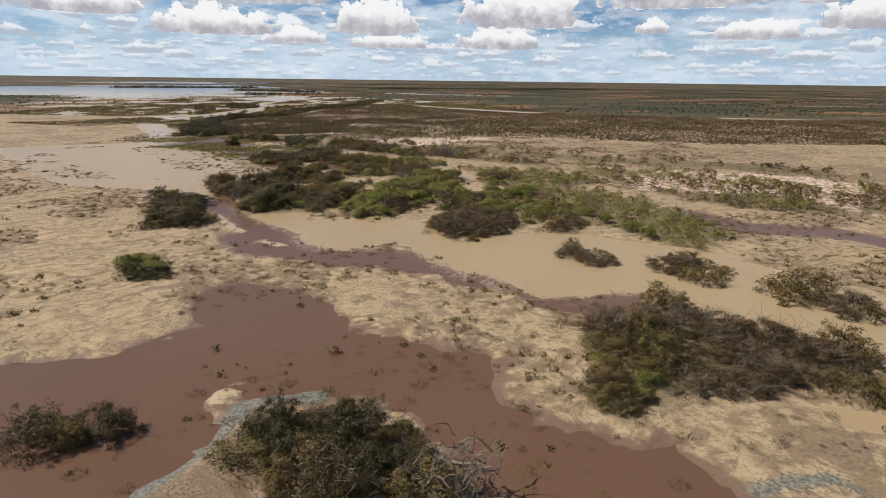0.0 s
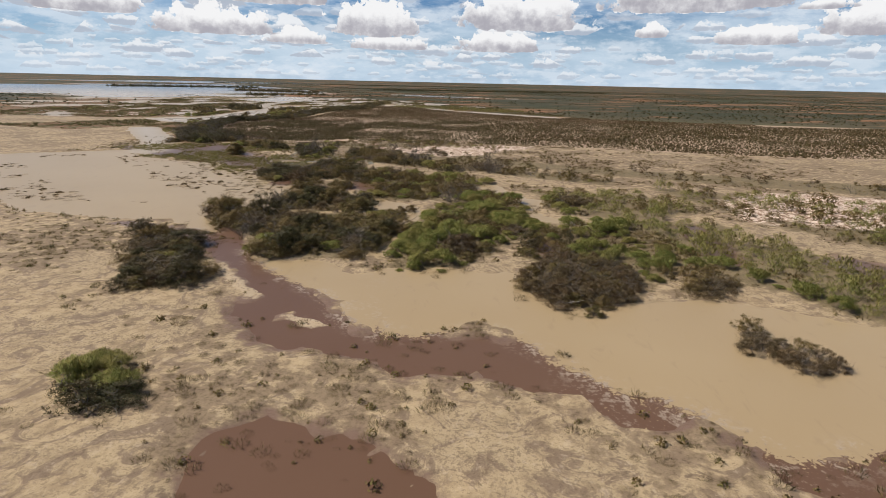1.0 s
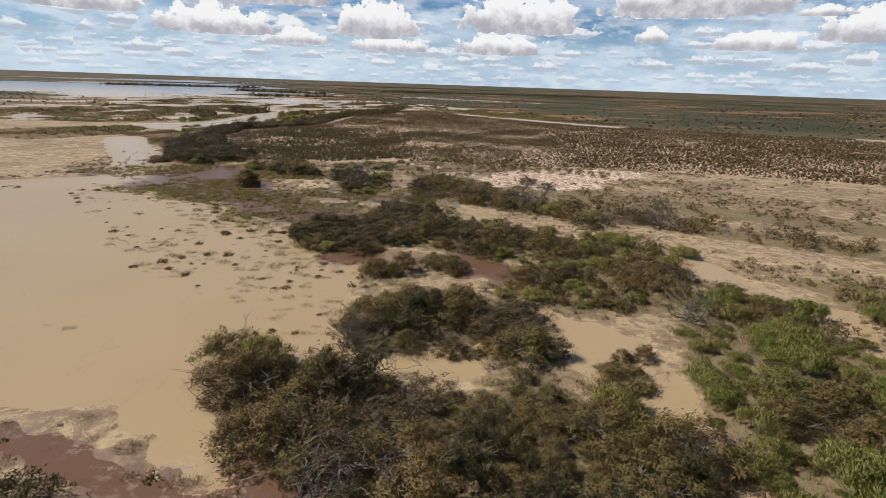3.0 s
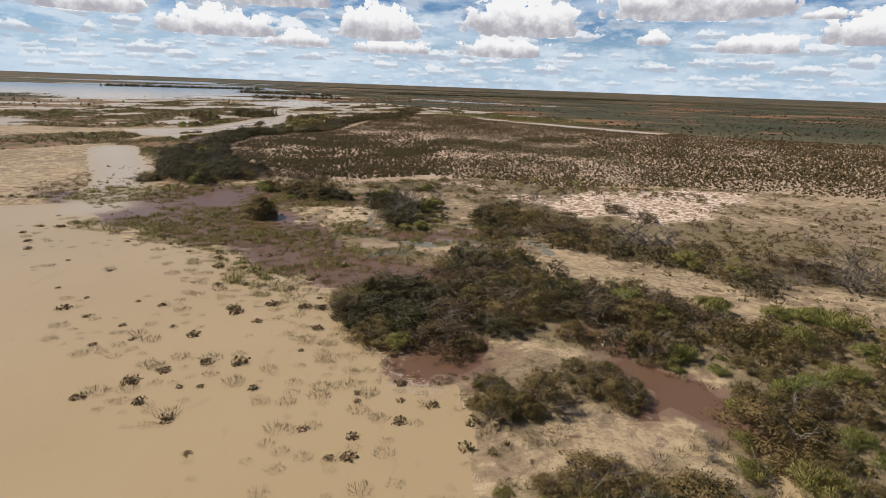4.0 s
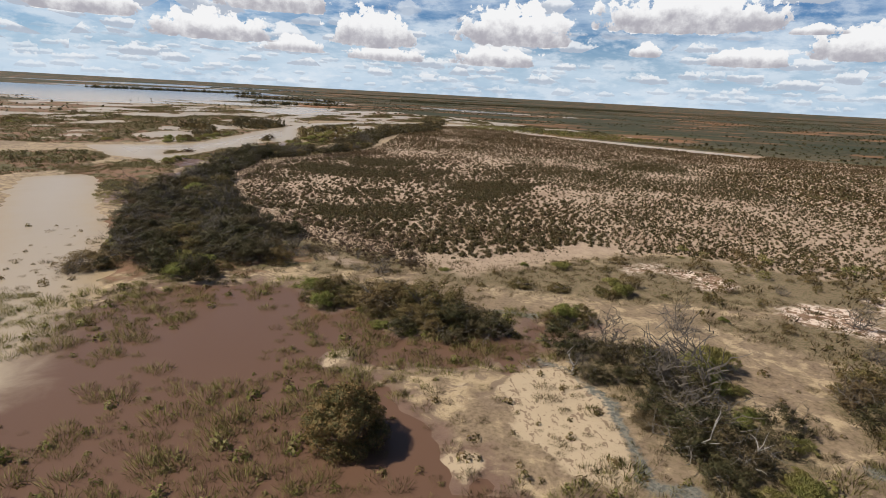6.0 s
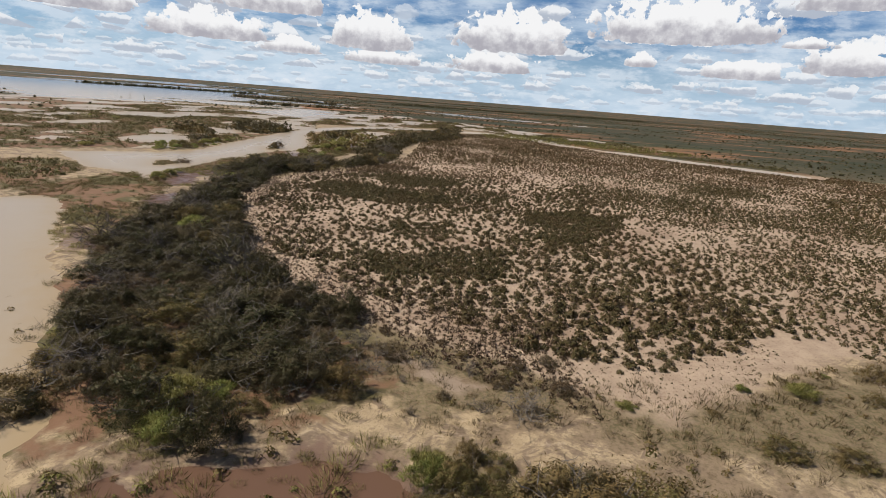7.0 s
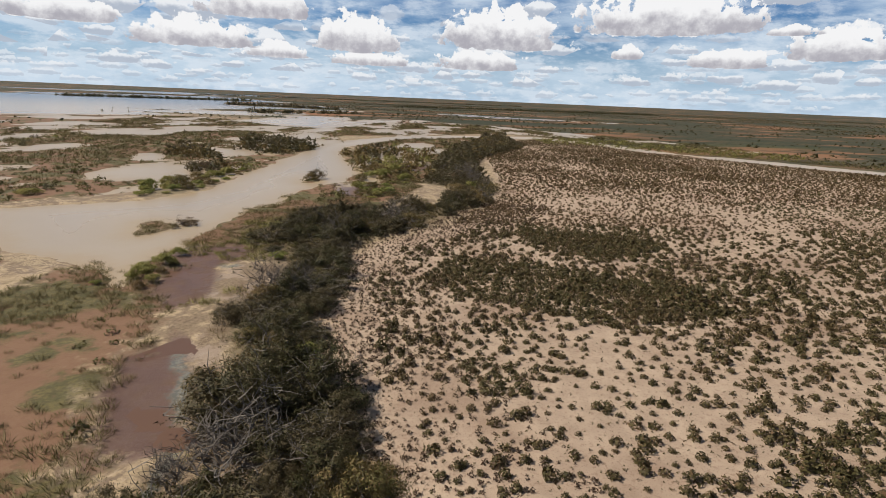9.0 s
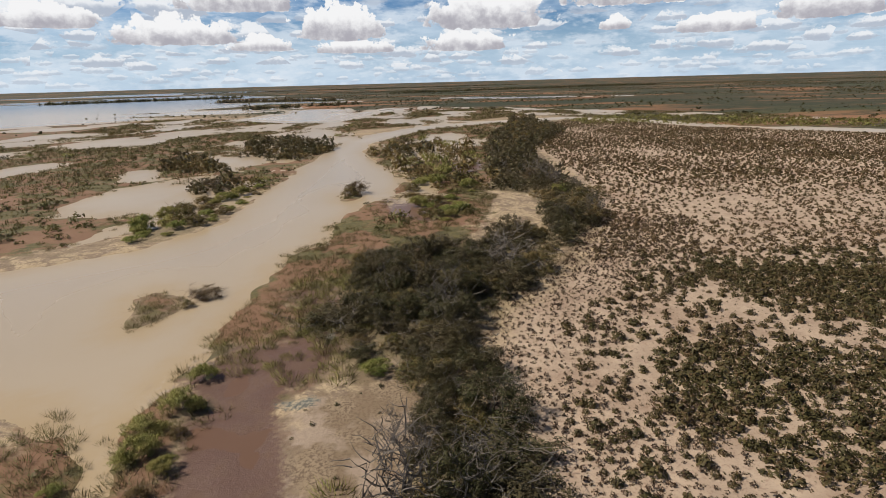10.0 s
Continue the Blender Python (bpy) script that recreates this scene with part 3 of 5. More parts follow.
THICKETS.append(([
    (-70, 249), (-66, 250.5), (-62, 249.5), (-59.5, 248), (-59.5, 241), (-59.5, 234.5), (-60.5, 228), (-62.5, 226), (-64, 226), (-64, 229.5),
    (-65, 232.5), (-66, 236.5), (-66, 240), (-69.5, 243.5)
], 1.8, dict(dead=4, dark=3, rust=1), (1, 2)))
THICKETS.append(([
    (-61.5, 249), (-57.5, 248), (-55, 245.5), (-54.5, 241.5), (-54, 237), (-52.5, 234), (-54, 230), (-57.5, 226), (-62, 226), (-60.5, 232.5),
    (-60, 240)
], 1.9, dict(olive=3, green=5, dark=1), (1, 2)))
THICKETS.append(([(-98.5, 258), (-99, 264.5), (-95, 266), (-91, 262.5), (-91.5, 258), (-95, 256)], 1.4, dict(olive=2, green=4), (0.9, 1.7)))
THICKETS.append(([
    (-89.5, 252.5), (-90, 259.5), (-87, 261.5), (-83, 258.5), (-76.5, 257), (-75, 253), (-80.5, 248.5), (-87, 249.5)
], 1.5, dict(rust=1, dark=1.5, olive=3, green=3), (1.1, 2.1)))
THICKETS.append(([(-70, 255.5), (-68, 259.5), (-64.5, 259), (-63.5, 255), (-68, 253.5)], 1.4, dict(olive=4, green=2), (0.9, 1.6)))
THICKETS.append(([(-62, 265.5), (-58.5, 271), (-53.5, 270), (-55.5, 264), (-59.5, 263.5)], 1.8, dict(olive=4, green=2), (0.8, 1.4)))
THICKETS.append(([
    (-130, 263.5), (-131, 280), (-144.5, 309), (-146.5, 340), (-141, 352.5), (-130.5, 327), (-123, 302.5), (-116, 294.5), (-104.5, 288), (-101, 278.5),
    (-106, 272), (-109, 269), (-112.5, 263.5), (-117.5, 265.5), (-123, 269.5)
], 1.9, BELT, (1.1, 2.3)))
THICKETS.append(([
    (-138, 302.5), (-136.5, 313), (-137, 327.5), (-132.5, 328.5), (-127, 312.5), (-123, 301.5), (-118, 293.5), (-112, 292), (-107, 289.5),
    (-103.5, 285), (-102.5, 282), (-106, 281), (-110, 281), (-114.5, 282.5), (-116, 279.5), (-118, 276.5), (-119, 274), (-120, 269.5), (-125.5, 269.5),
    (-129.5, 275), (-125.5, 280), (-129, 288)
], 1.8, BELT, (1, 2.2)))
THICKETS.append(([
    (-113, 277), (-111.5, 279.5), (-106, 281), (-102.5, 279), (-102, 275), (-102.5, 271.5), (-112, 271), (-114.5, 274)
], 2.6, dict(dead=5, olive=2, green=1.5), (0.9, 1.7)))
THICKETS.append(([
    (-152, 375.5), (-153, 380), (-153, 385), (-151, 387.5), (-153, 398), (-152, 407.5), (-146.5, 404), (-140, 408), (-136.5, 405), (-130.5, 416),
    (-125, 415), (-120, 441), (-128, 449), (-119, 520.5), (-104.5, 583.5), (-78, 607), (-76, 573), (-104, 516), (-109.5, 478), (-109.5, 433.5),
    (-114.5, 417), (-124.5, 406), (-130, 395), (-135.5, 387), (-139.5, 380.5), (-140, 376.5), (-139, 370.5), (-139, 366.5), (-142, 364.5), (-140, 363),
    (-140, 359.5), (-140, 356.5), (-146.5, 357), (-146.5, 361.5), (-145, 363.5), (-145, 370), (-146.5, 375), (-150, 373.5)
], 1.75, BELT, (0.9, 2)))
THICKETS.append(([
    (-150, 354), (-148.5, 359.5), (-146, 364), (-145, 372), (-146, 376.5), (-140.5, 368), (-140, 354), (-138, 347.5), (-137, 342.5), (-136.5, 337.5),
    (-136, 330.5), (-140, 331), (-141.5, 337.5), (-145, 341.5), (-147, 348)
], 1.8, BELT, (0.9, 1.9)))
THICKETS.append(([
    (-189.5, 417.5), (-192.5, 426), (-190, 443.5), (-185.5, 454), (-181, 475.5), (-177.5, 455.5), (-179.5, 434), (-182.5, 421), (-187.5, 417)
], 2.4, dict(olive=3, green=5), (1.1, 2.3)))
THICKETS.append(([(-200.5, 519.5), (-211.5, 567.5), (-189, 572), (-170, 531.5), (-184.5, 506)], 3.2, dict(dark=4, olive=2), (1.4, 2.6)))
THICKETS.append(([(-215.5, 490.5), (-219.5, 517.5), (-201.5, 506.5), (-195.5, 488)], 2.8, dict(dark=4, olive=3), (1.4, 2.4)))
THICKETS.append(([(-194.5, 455.5), (-197.5, 470.5), (-190.5, 470.5), (-186, 455.5)], 2, dict(rust=2, dark=3), (1.2, 1.9)))
THICKETS.append(([(-160.5, 509), (-150, 548.5), (-134, 525), (-142.5, 504)], 3.2, dict(dark=2, olive=4), (1.3, 2.4)))
THICKETS.append(([(-147.5, 460), (-143, 476), (-128.5, 464), (-129.5, 446), (-137, 444.5)], 2.8, dict(olive=4, green=3), (1.2, 2.2)))
THICKETS.append(([(-145, 428.5), (-144, 443), (-136, 441.5), (-134, 428.5), (-139, 421)], 2.2, dict(olive=4, green=5), (1.1, 2.1)))
THICKETS.append(([
    (-165.5, 367), (-165.5, 370.5), (-163.5, 372.5), (-161, 371.5), (-161, 367.5), (-160.5, 363), (-159, 359), (-162, 359.5)
], 1.9, dict(olive=3, green=3), (0.8, 1.5)))
THICKETS.append(([(-165, 375), (-164.5, 377), (-161.5, 376.5), (-161, 375), (-163.5, 374)], 1.8, dict(olive=3, green=2), (0.8, 1.4)))
THICKETS.append(([(-169, 362), (-169.5, 364), (-167, 364), (-166, 362.5), (-167, 361)], 1.6, dict(olive=3, green=4), (0.8, 1.5)))
THICKETS.append(([(-48, 71.5), (-51, 78), (-46, 80), (-41, 72.5), (-42.5, 68)], 1.8, dict(olive=2, dark=1, green=4), (1, 2)))
THICKETS.append(([
    (-16, 33), (-15.5, 35.5), (-11.5, 37), (-9, 39.5), (-5, 37), (-2, 33.5), (-1, 31.5), (0, 29), (3, 26.5), (4, 23.5), (-13, 23.5), (-14, 28.5)
], 1.7, dict(rust=2.5, dead=1.5, dark=3, olive=3), (1.1, 2.2)))
THICKETS.append(([
    (-36, 27.5), (-40.5, 35), (-33, 35.5), (-27.5, 35.5), (-26.5, 34), (-30, 32), (-32.5, 29.5)
], 1.9, dict(rust=2, dead=1, dark=2, olive=2), (1, 2)))
THICKETS.append(([
    (14.5, 43), (18, 51.5), (23.5, 56.5), (29.5, 61.5), (33.5, 59), (35.5, 55), (38.5, 50.5), (41, 49), (46.5, 50.5), (46, 45.5), (50.5, 41),
    (46, 36.5), (40.5, 38), (37.5, 40), (34.5, 41), (29, 40), (25.5, 40), (19, 37), (15.5, 36), (13.5, 38)
], 1.8, dict(rust=5, dead=.5, olive=3, green=3), (1.1, 2.3)))
THICKETS.append(([(34.5, 75.5), (39, 81.5), (47, 80), (45, 70.5), (40, 68), (36.5, 70.5)], 1.8, dict(rust=2, olive=3), (1.1, 2)))
THICKETS.append(([
    (45, 66), (50.5, 71), (58, 71), (56.5, 64), (57.5, 59.5), (54.5, 55), (49.5, 56), (50.5, 59), (45.5, 61)
], 1.9, dict(rust=3, olive=3, dark=1), (1.1, 2.1)))
THICKETS.append(([(20.5, 82.5), (24, 89.5), (27.5, 84), (29.5, 78), (25, 76)], 1.6, dict(rust=3, olive=2), (0.9, 1.6)))
THICKETS.append(([
    (-65, 113), (-69, 125), (-60.5, 120), (-55, 118.5), (-51.5, 114), (-47.5, 100.5), (-51, 97), (-56.5, 99)
], 2, dict(rust=1, olive=2, dark=3, green=3), (1.1, 2.2)))
THICKETS.append(([
    (-57.5, 96.5), (-55.5, 103.5), (-63.5, 119.5), (-59, 121), (-52, 116), (-50.5, 108.5), (-50, 103.5), (-50, 98.5), (-53.5, 96)
], 1.9, dict(rust=2, olive=2, dark=2, green=3), (1.1, 2.3)))
THICKETS.append(([(-1, 94.5), (0.5, 110.5), (9, 113.5), (16, 106), (13, 94.5), (4.5, 90.5)], 2, dict(rust=3, olive=3), (1.1, 2)))
THICKETS.append(([
    (-2, 96), (-1.5, 103), (4.5, 114), (11.5, 108.5), (16, 103.5), (13, 95), (8, 96.5), (2.5, 91.5)
], 2, dict(rust=4, olive=3, green=1), (1.1, 2.1)))
THICKETS.append(([(1.5, 108), (6.5, 117), (20.5, 125), (31.5, 125.5), (30, 115), (22.5, 109), (11.5, 108.5)], 2.2, LUSH, (1.1, 2.1)))
THICKETS.append(([(20, 99), (24, 106.5), (32, 108), (30.5, 102), (24, 97)], 2, dict(rust=3, olive=2), (1.1, 2)))
THICKETS.append(([
    (32, 104.5), (37, 115.5), (50.5, 125), (52.5, 116.5), (53, 103), (56.5, 94.5), (46.5, 84.5), (41.5, 88.5), (37, 95.5)
], 2.3, LUSH, (1.1, 2.2)))
THICKETS.append(([
    (-21, 107), (-21, 115.5), (-17.5, 130.5), (-11.5, 157.5), (-1.5, 162), (8.5, 153), (6, 132), (-2, 120), (-5, 113.5), (-13.5, 104.5)
], 2.1, dict(LUSH, rust=2), (1.1, 2.2)))
THICKETS.append(([
    (11, 174), (21, 171), (40, 168), (50, 150), (30, 140), (14, 145), (12, 152)
], 2.8, dict(rust=1.5, olive=2.5, green=7, dead=0.4), (1.16, 2.64)))
THICKETS.append(([
    (18, 139), (30, 135), (50, 120), (60, 104), (48, 96), (34, 100), (22, 108), (14, 122)
], 2.8, dict(rust=1.5, olive=2.5, green=7, dead=0.4), (1.16, 2.64)))
THICKETS.append(([
    (-46, 232), (-28, 238), (-14, 222), (10, 210), (40, 190), (36, 180), (8, 196), (-12, 208), (-30, 218)
], 3, dict(rust=3.5, dead=3, olive=4.5, dark=1, green=2.8), (1.05, 2.42)))
THICKETS.append(([(45, 180), (90, 160), (130, 130), (110, 110), (70, 118), (55, 140)], 4.2, dict(rust=1.5, olive=5, green=7, dead=0.4), (1.26, 2.99)))
THICKETS.append(([(-20, 250), (40, 215), (120, 190), (140, 160), (60, 190), (-10, 225)], 6, dict(dead=3, rust=2, olive=3), (0.95, 2.07)))
THICKETS.append(([
    (-149, 440), (-140, 450), (-130, 470), (-126, 500), (-120, 540), (-140, 560), (-150, 500), (-146, 470)
], 4.5, dict(olive=4, green=4), (1.26, 2.64)))
THICKETS.append(([(-113, 293), (-104, 288), (-94, 283), (-84, 280), (-84, 271), (-100, 268)], 2.6, dict(dead=3, rust=2, olive=3), (0.6, 1.2)))
THICKETS.append(([
    (0, 116), (6, 134), (20, 140), (36, 141), (50, 136), (40, 124), (34, 112), (22, 104), (8, 96), (3, 97)
], 2.5, dict(rust=1.6, dark=1, olive=2.5, green=6), (0.9, 2)))
THICKETS.append(([
    (-88, 277), (-74, 274), (-60, 280), (-26, 290), (-10, 276), (-20, 262), (-40, 262), (-60, 262), (-84, 268)
], 4.2, dict(olive=4, green=2, dead=2), (0.6, 1.5)))
THICKETS.append(([(-52, 258), (-20, 262), (10, 240), (0, 222), (-30, 236)], 5, dict(olive=4, green=2, dead=3), (0.5, 1.3)))
THICKETS.append(([(-40, 290), (-14, 284), (20, 268), (10, 258), (-20, 268), (-36, 276)], 2.6, dict(olive=4, green=3), (0.6, 1.3)))
THICKETS.append(([
    (-114, 452), (-112, 470), (-109, 484), (-104, 510), (-98, 535), (-88, 580), (-76, 625), (-70, 660), (-84, 660), (-96, 610), (-112, 540),
    (-120, 490), (-124, 452)
], 2.6, dict(rust=0.8, dead=1.5, dark=5, olive=2.2, green=0.9), (1, 2.2)))


def lattice(i, j, seed):
    h = (i * 374761393 + j * 668265263 + seed * 974634777) & 0xFFFFFFFF
    h = ((h ^ (h >> 13)) * 1274126177) & 0xFFFFFFFF
    return ((h ^ (h >> 16)) & 0xFFFF) / 65535.0


def grain(x, y, size, seed, octaves=4):
    """Fractal noise in 0..1, its largest lumps of that size in metres."""
    total, gain, norm = 0.0, 1.0, 0.0
    for k in range(octaves):
        u, v = x / size * 2 ** k, y / size * 2 ** k
        i, j = np.floor(u).astype(np.int64), np.floor(v).astype(np.int64)
        fu, fv = u - i, v - j
        fu, fv = fu * fu * (3 - 2 * fu), fv * fv * (3 - 2 * fv)
        s = seed * 17 + k
        top = lattice(i, j, s) * (1 - fu) + lattice(i + 1, j, s) * fu
        low_row = lattice(i, j + 1, s) * (1 - fu) + lattice(i + 1, j + 1, s) * fu
        total, norm, gain = total + gain * (top * (1 - fv) + low_row * fv), norm + gain, gain * 0.55
    return total / norm


def to_line(x, y, points, closed=False):
    best = np.full(x.shape, 1e9)
    ends = list(zip(points, points[1:] + points[:1])) if closed else list(zip(points, points[1:]))
    for (ax, ay), (bx, by) in ends:
        dx, dy = bx - ax, by - ay
        k = np.clip(((x - ax) * dx + (y - ay) * dy) / (dx * dx + dy * dy), 0, 1)
        best = np.minimum(best, (x - ax - k * dx) ** 2 + (y - ay - k * dy) ** 2)
    return np.sqrt(best)


def around(x, y, points, reach):
    """Which places lie within reach of the box round the points."""
    xs, ys = [p[0] for p in points], [p[1] for p in points]
    return (x > min(xs) - reach) & (x < max(xs) + reach) & (y > min(ys) - reach) & (y < max(ys) + reach)


def inside(x, y, points, reach=42.0):
    """Metres to the area's edge, positive inside; farther out than reach it stays at that."""
    near = around(x, y, points, reach)
    result = np.full(x.shape, -reach)
    x, y = x[near], y[near]
    within = np.zeros(x.shape, bool)
    for (ax, ay), (bx, by) in zip(points, points[1:] + points[:1]):
        if ay != by:
            within ^= ((ay > y) != (by > y)) & (x < (bx - ax) * (y - ay) / (by - ay) + ax)
    d = to_line(x, y, points, True)
    result[near] = np.where(within, d, -d)
    return result


def union(x, y, areas, streams=()):
    best = np.full(x.shape, -42.0)
    for a in areas:
        best = np.maximum(best, inside(x, y, a))
    for half, line in streams:
        near = around(x, y, line, 42.0)
        best[near] = np.maximum(best[near], half - to_line(x[near], y[near], line))
    return best


def plan(x, y, lean=False):
    """All fields of the plan at points: metres into the tan and the brown water, the marsh, the scrub field and so on."""
    far = np.clip((y - 600) / 1500, 0, 1)
    a = 1.5 + 40 * far
    wx = x + a * (grain(x, y, 9 + 120 * far.mean(), 1) - 0.5) * 2
    wy = y + a * (grain(x, y, 9 + 120 * far.mean(), 2) - 0.5) * 2
    wx, wy = wx + 0.7 * (grain(x, y, 2.6, 3, 2) - 0.5) * 2, wy + 0.7 * (grain(x, y, 2.6, 4, 2) - 0.5) * 2
    bars = union(wx, wy, BARS)
    tan = np.minimum(union(wx, wy, TAN), -bars)
    mud = union(wx, wy, MUD)
    brown = np.minimum(np.maximum(union(wx, wy, BROWN, BROWN_STREAMS), mud), -bars)
    river = union(wx, wy, RIVER, RIVER_STREAMS)
    river = np.where(y > 690, river - 700 * np.maximum(0, grain(x * 0.22, y, 60, 9) - 0.52), river)
    for ix, iy, ir in ISLETS:
        river = np.minimum(river, np.hypot((wx - ix) * 1.25, (wy - iy) * 0.75) - ir)
    river = np.minimum(river, -union(wx, wy, ISLES))
    marsh = union(wx, wy, MARSH)
    pools = np.minimum(marsh, 20 * (grain(x * 0.8, y * 0.5, 15, 5) - 0.575 + 0.075 * np.clip((y - 480) / 80, 0, 1)))
    lumps = grain(x, y, 3.2, 7, 3)
    # brown shallows are broken by low mud and tufts
    brown_wet = brown - np.where(brown > 0, np.maximum(0, 7 * (lumps - 0.60)), 0)
    brown_wet = np.where(mud > -1, np.minimum(brown_wet, -0.6 + 3.0 * np.maximum(0, 0.42 - lumps)), brown_wet)
    pale = np.maximum(np.maximum(tan, river), pools)
    turf = np.maximum(np.maximum(union(wx, wy, GRASSLAND), marsh), union(wx, wy, [], [(r, [(a, b - 1), (a, b + 1)]) for a, b, r in ISLETS]))
    turf = np.minimum(np.maximum(turf, union(wx, wy, ISLES)), -mud)
    if lean:
        return dict(water=np.maximum(pale, brown_wet), field=inside(wx, wy, FIELD))
    return dict(tan=tan, brown=brown, river=np.maximum(river, pools), marsh=marsh, pools=pools, water=np.maximum(pale, brown_wet), murk=brown - pale,
                field=inside(wx, wy, FIELD), white=union(wx, wy, WHITES), dense=union(wx, wy, DENSE), crust=union(wx, wy, CRUST), slick=union(wx, wy, [], BLUEGREY), lumps=lumps,
                grass=turf, mud=mud, core=inside(x, y, CORE, 1e9), bar=bars, dull=union(wx, wy, [DULL] + DULLS),
                thicket=union(wx, wy, [t[0] for t in THICKETS]))


def ground_height(x, y, p):
    bank = np.clip(-p["water"] * 0.10, -0.45, 0.22)
    rise = 11.0 * np.clip((y - 2200) / 2800, 0, 1) ** 2
    far = np.clip((np.hypot(x, y - 300) - 700) / 1500, 0, 1)
    shoreward = np.clip(1 - np.abs(p["water"]) / 5, 0, 1)
    bumps = (0.10 + 0.30 * shoreward) * (grain(x, y, 3.4, 11, 3) - 0.5) + 0.22 * (grain(x, y, 14, 12, 3) - 0.5)
    return bank + bumps * np.clip(1 - np.maximum(p["water"], 0) / 3, 0.2, 1) * (1 - far) + rise + 0.12 * np.clip(p["field"] / 10, 0, 1)


def spread(lo, hi, cell, start, end, growth):
    """Grid lines: even between lo and hi, ever wider out to start and end."""
    core = list(np.arange(lo, hi + 0.01, cell))
    v, s = core[0], cell
    left = []
    while v > start:
        s *= growth
        v -= s
        left.append(v)
    v, s = core[-1], cell
    right = []
    while v < end:
        s *= growth
        v += s
        right.append(v)
    return np.array(left[::-1] + core + right)


def grid_mesh(name, keep=None):
    xs = spread(-185, 65, 0.85, -6000, 6000, 1.09)
    ys = spread(20, 425, 0.85, -900, 5600, 1.05)
    gx, gy = np.meshgrid(xs, ys)
    x, y = gx.ravel(), gy.ravel()
    nx, ny = len(xs), len(ys)
    i = (np.arange(ny - 1)[:, None] * nx + np.arange(nx - 1)[None, :]).ravel()
    return x, y, np.stack([i, i + 1, i + nx + 1, i + nx], 1)


def link_mesh(name, verts, faces, mat, parent=None, smooth=False, normals=None):
    """A mesh of faces that all have the same number of corners. normals: one for each corner point, so that leaves shade with their clump."""
    verts, faces = np.ascontiguousarray(verts, dtype=np.float32), np.ascontiguousarray(faces, dtype=np.int32)
    me = bpy.data.meshes.new(name)
    k, corners = len(faces), faces.shape[1]
    me.vertices.add(len(verts)), me.loops.add(k * corners), me.polygons.add(k)
    me.vertices.foreach_set("co", verts.ravel())
    me.loops.foreach_set("vertex_index", faces.ravel())
    me.polygons.foreach_set("loop_start", np.arange(0, k * corners, corners, dtype=np.int32))
    me.polygons.foreach_set("use_smooth", np.full(k, bool(smooth or normals is not None)))
    me.materials.append(mat)
    me.update(calc_edges=True)
    if normals is not None:
        me.normals_split_custom_set_from_vertices(np.ascontiguousarray(normals, dtype=np.float32))
    ob = new(name, me)
    ob.parent = parent
    return ob


def give(ob, name, values):
    layer = ob.data.attributes.new(name, "FLOAT", "POINT")
    layer.data.foreach_set("value", np.ascontiguousarray(values, dtype=np.float32))


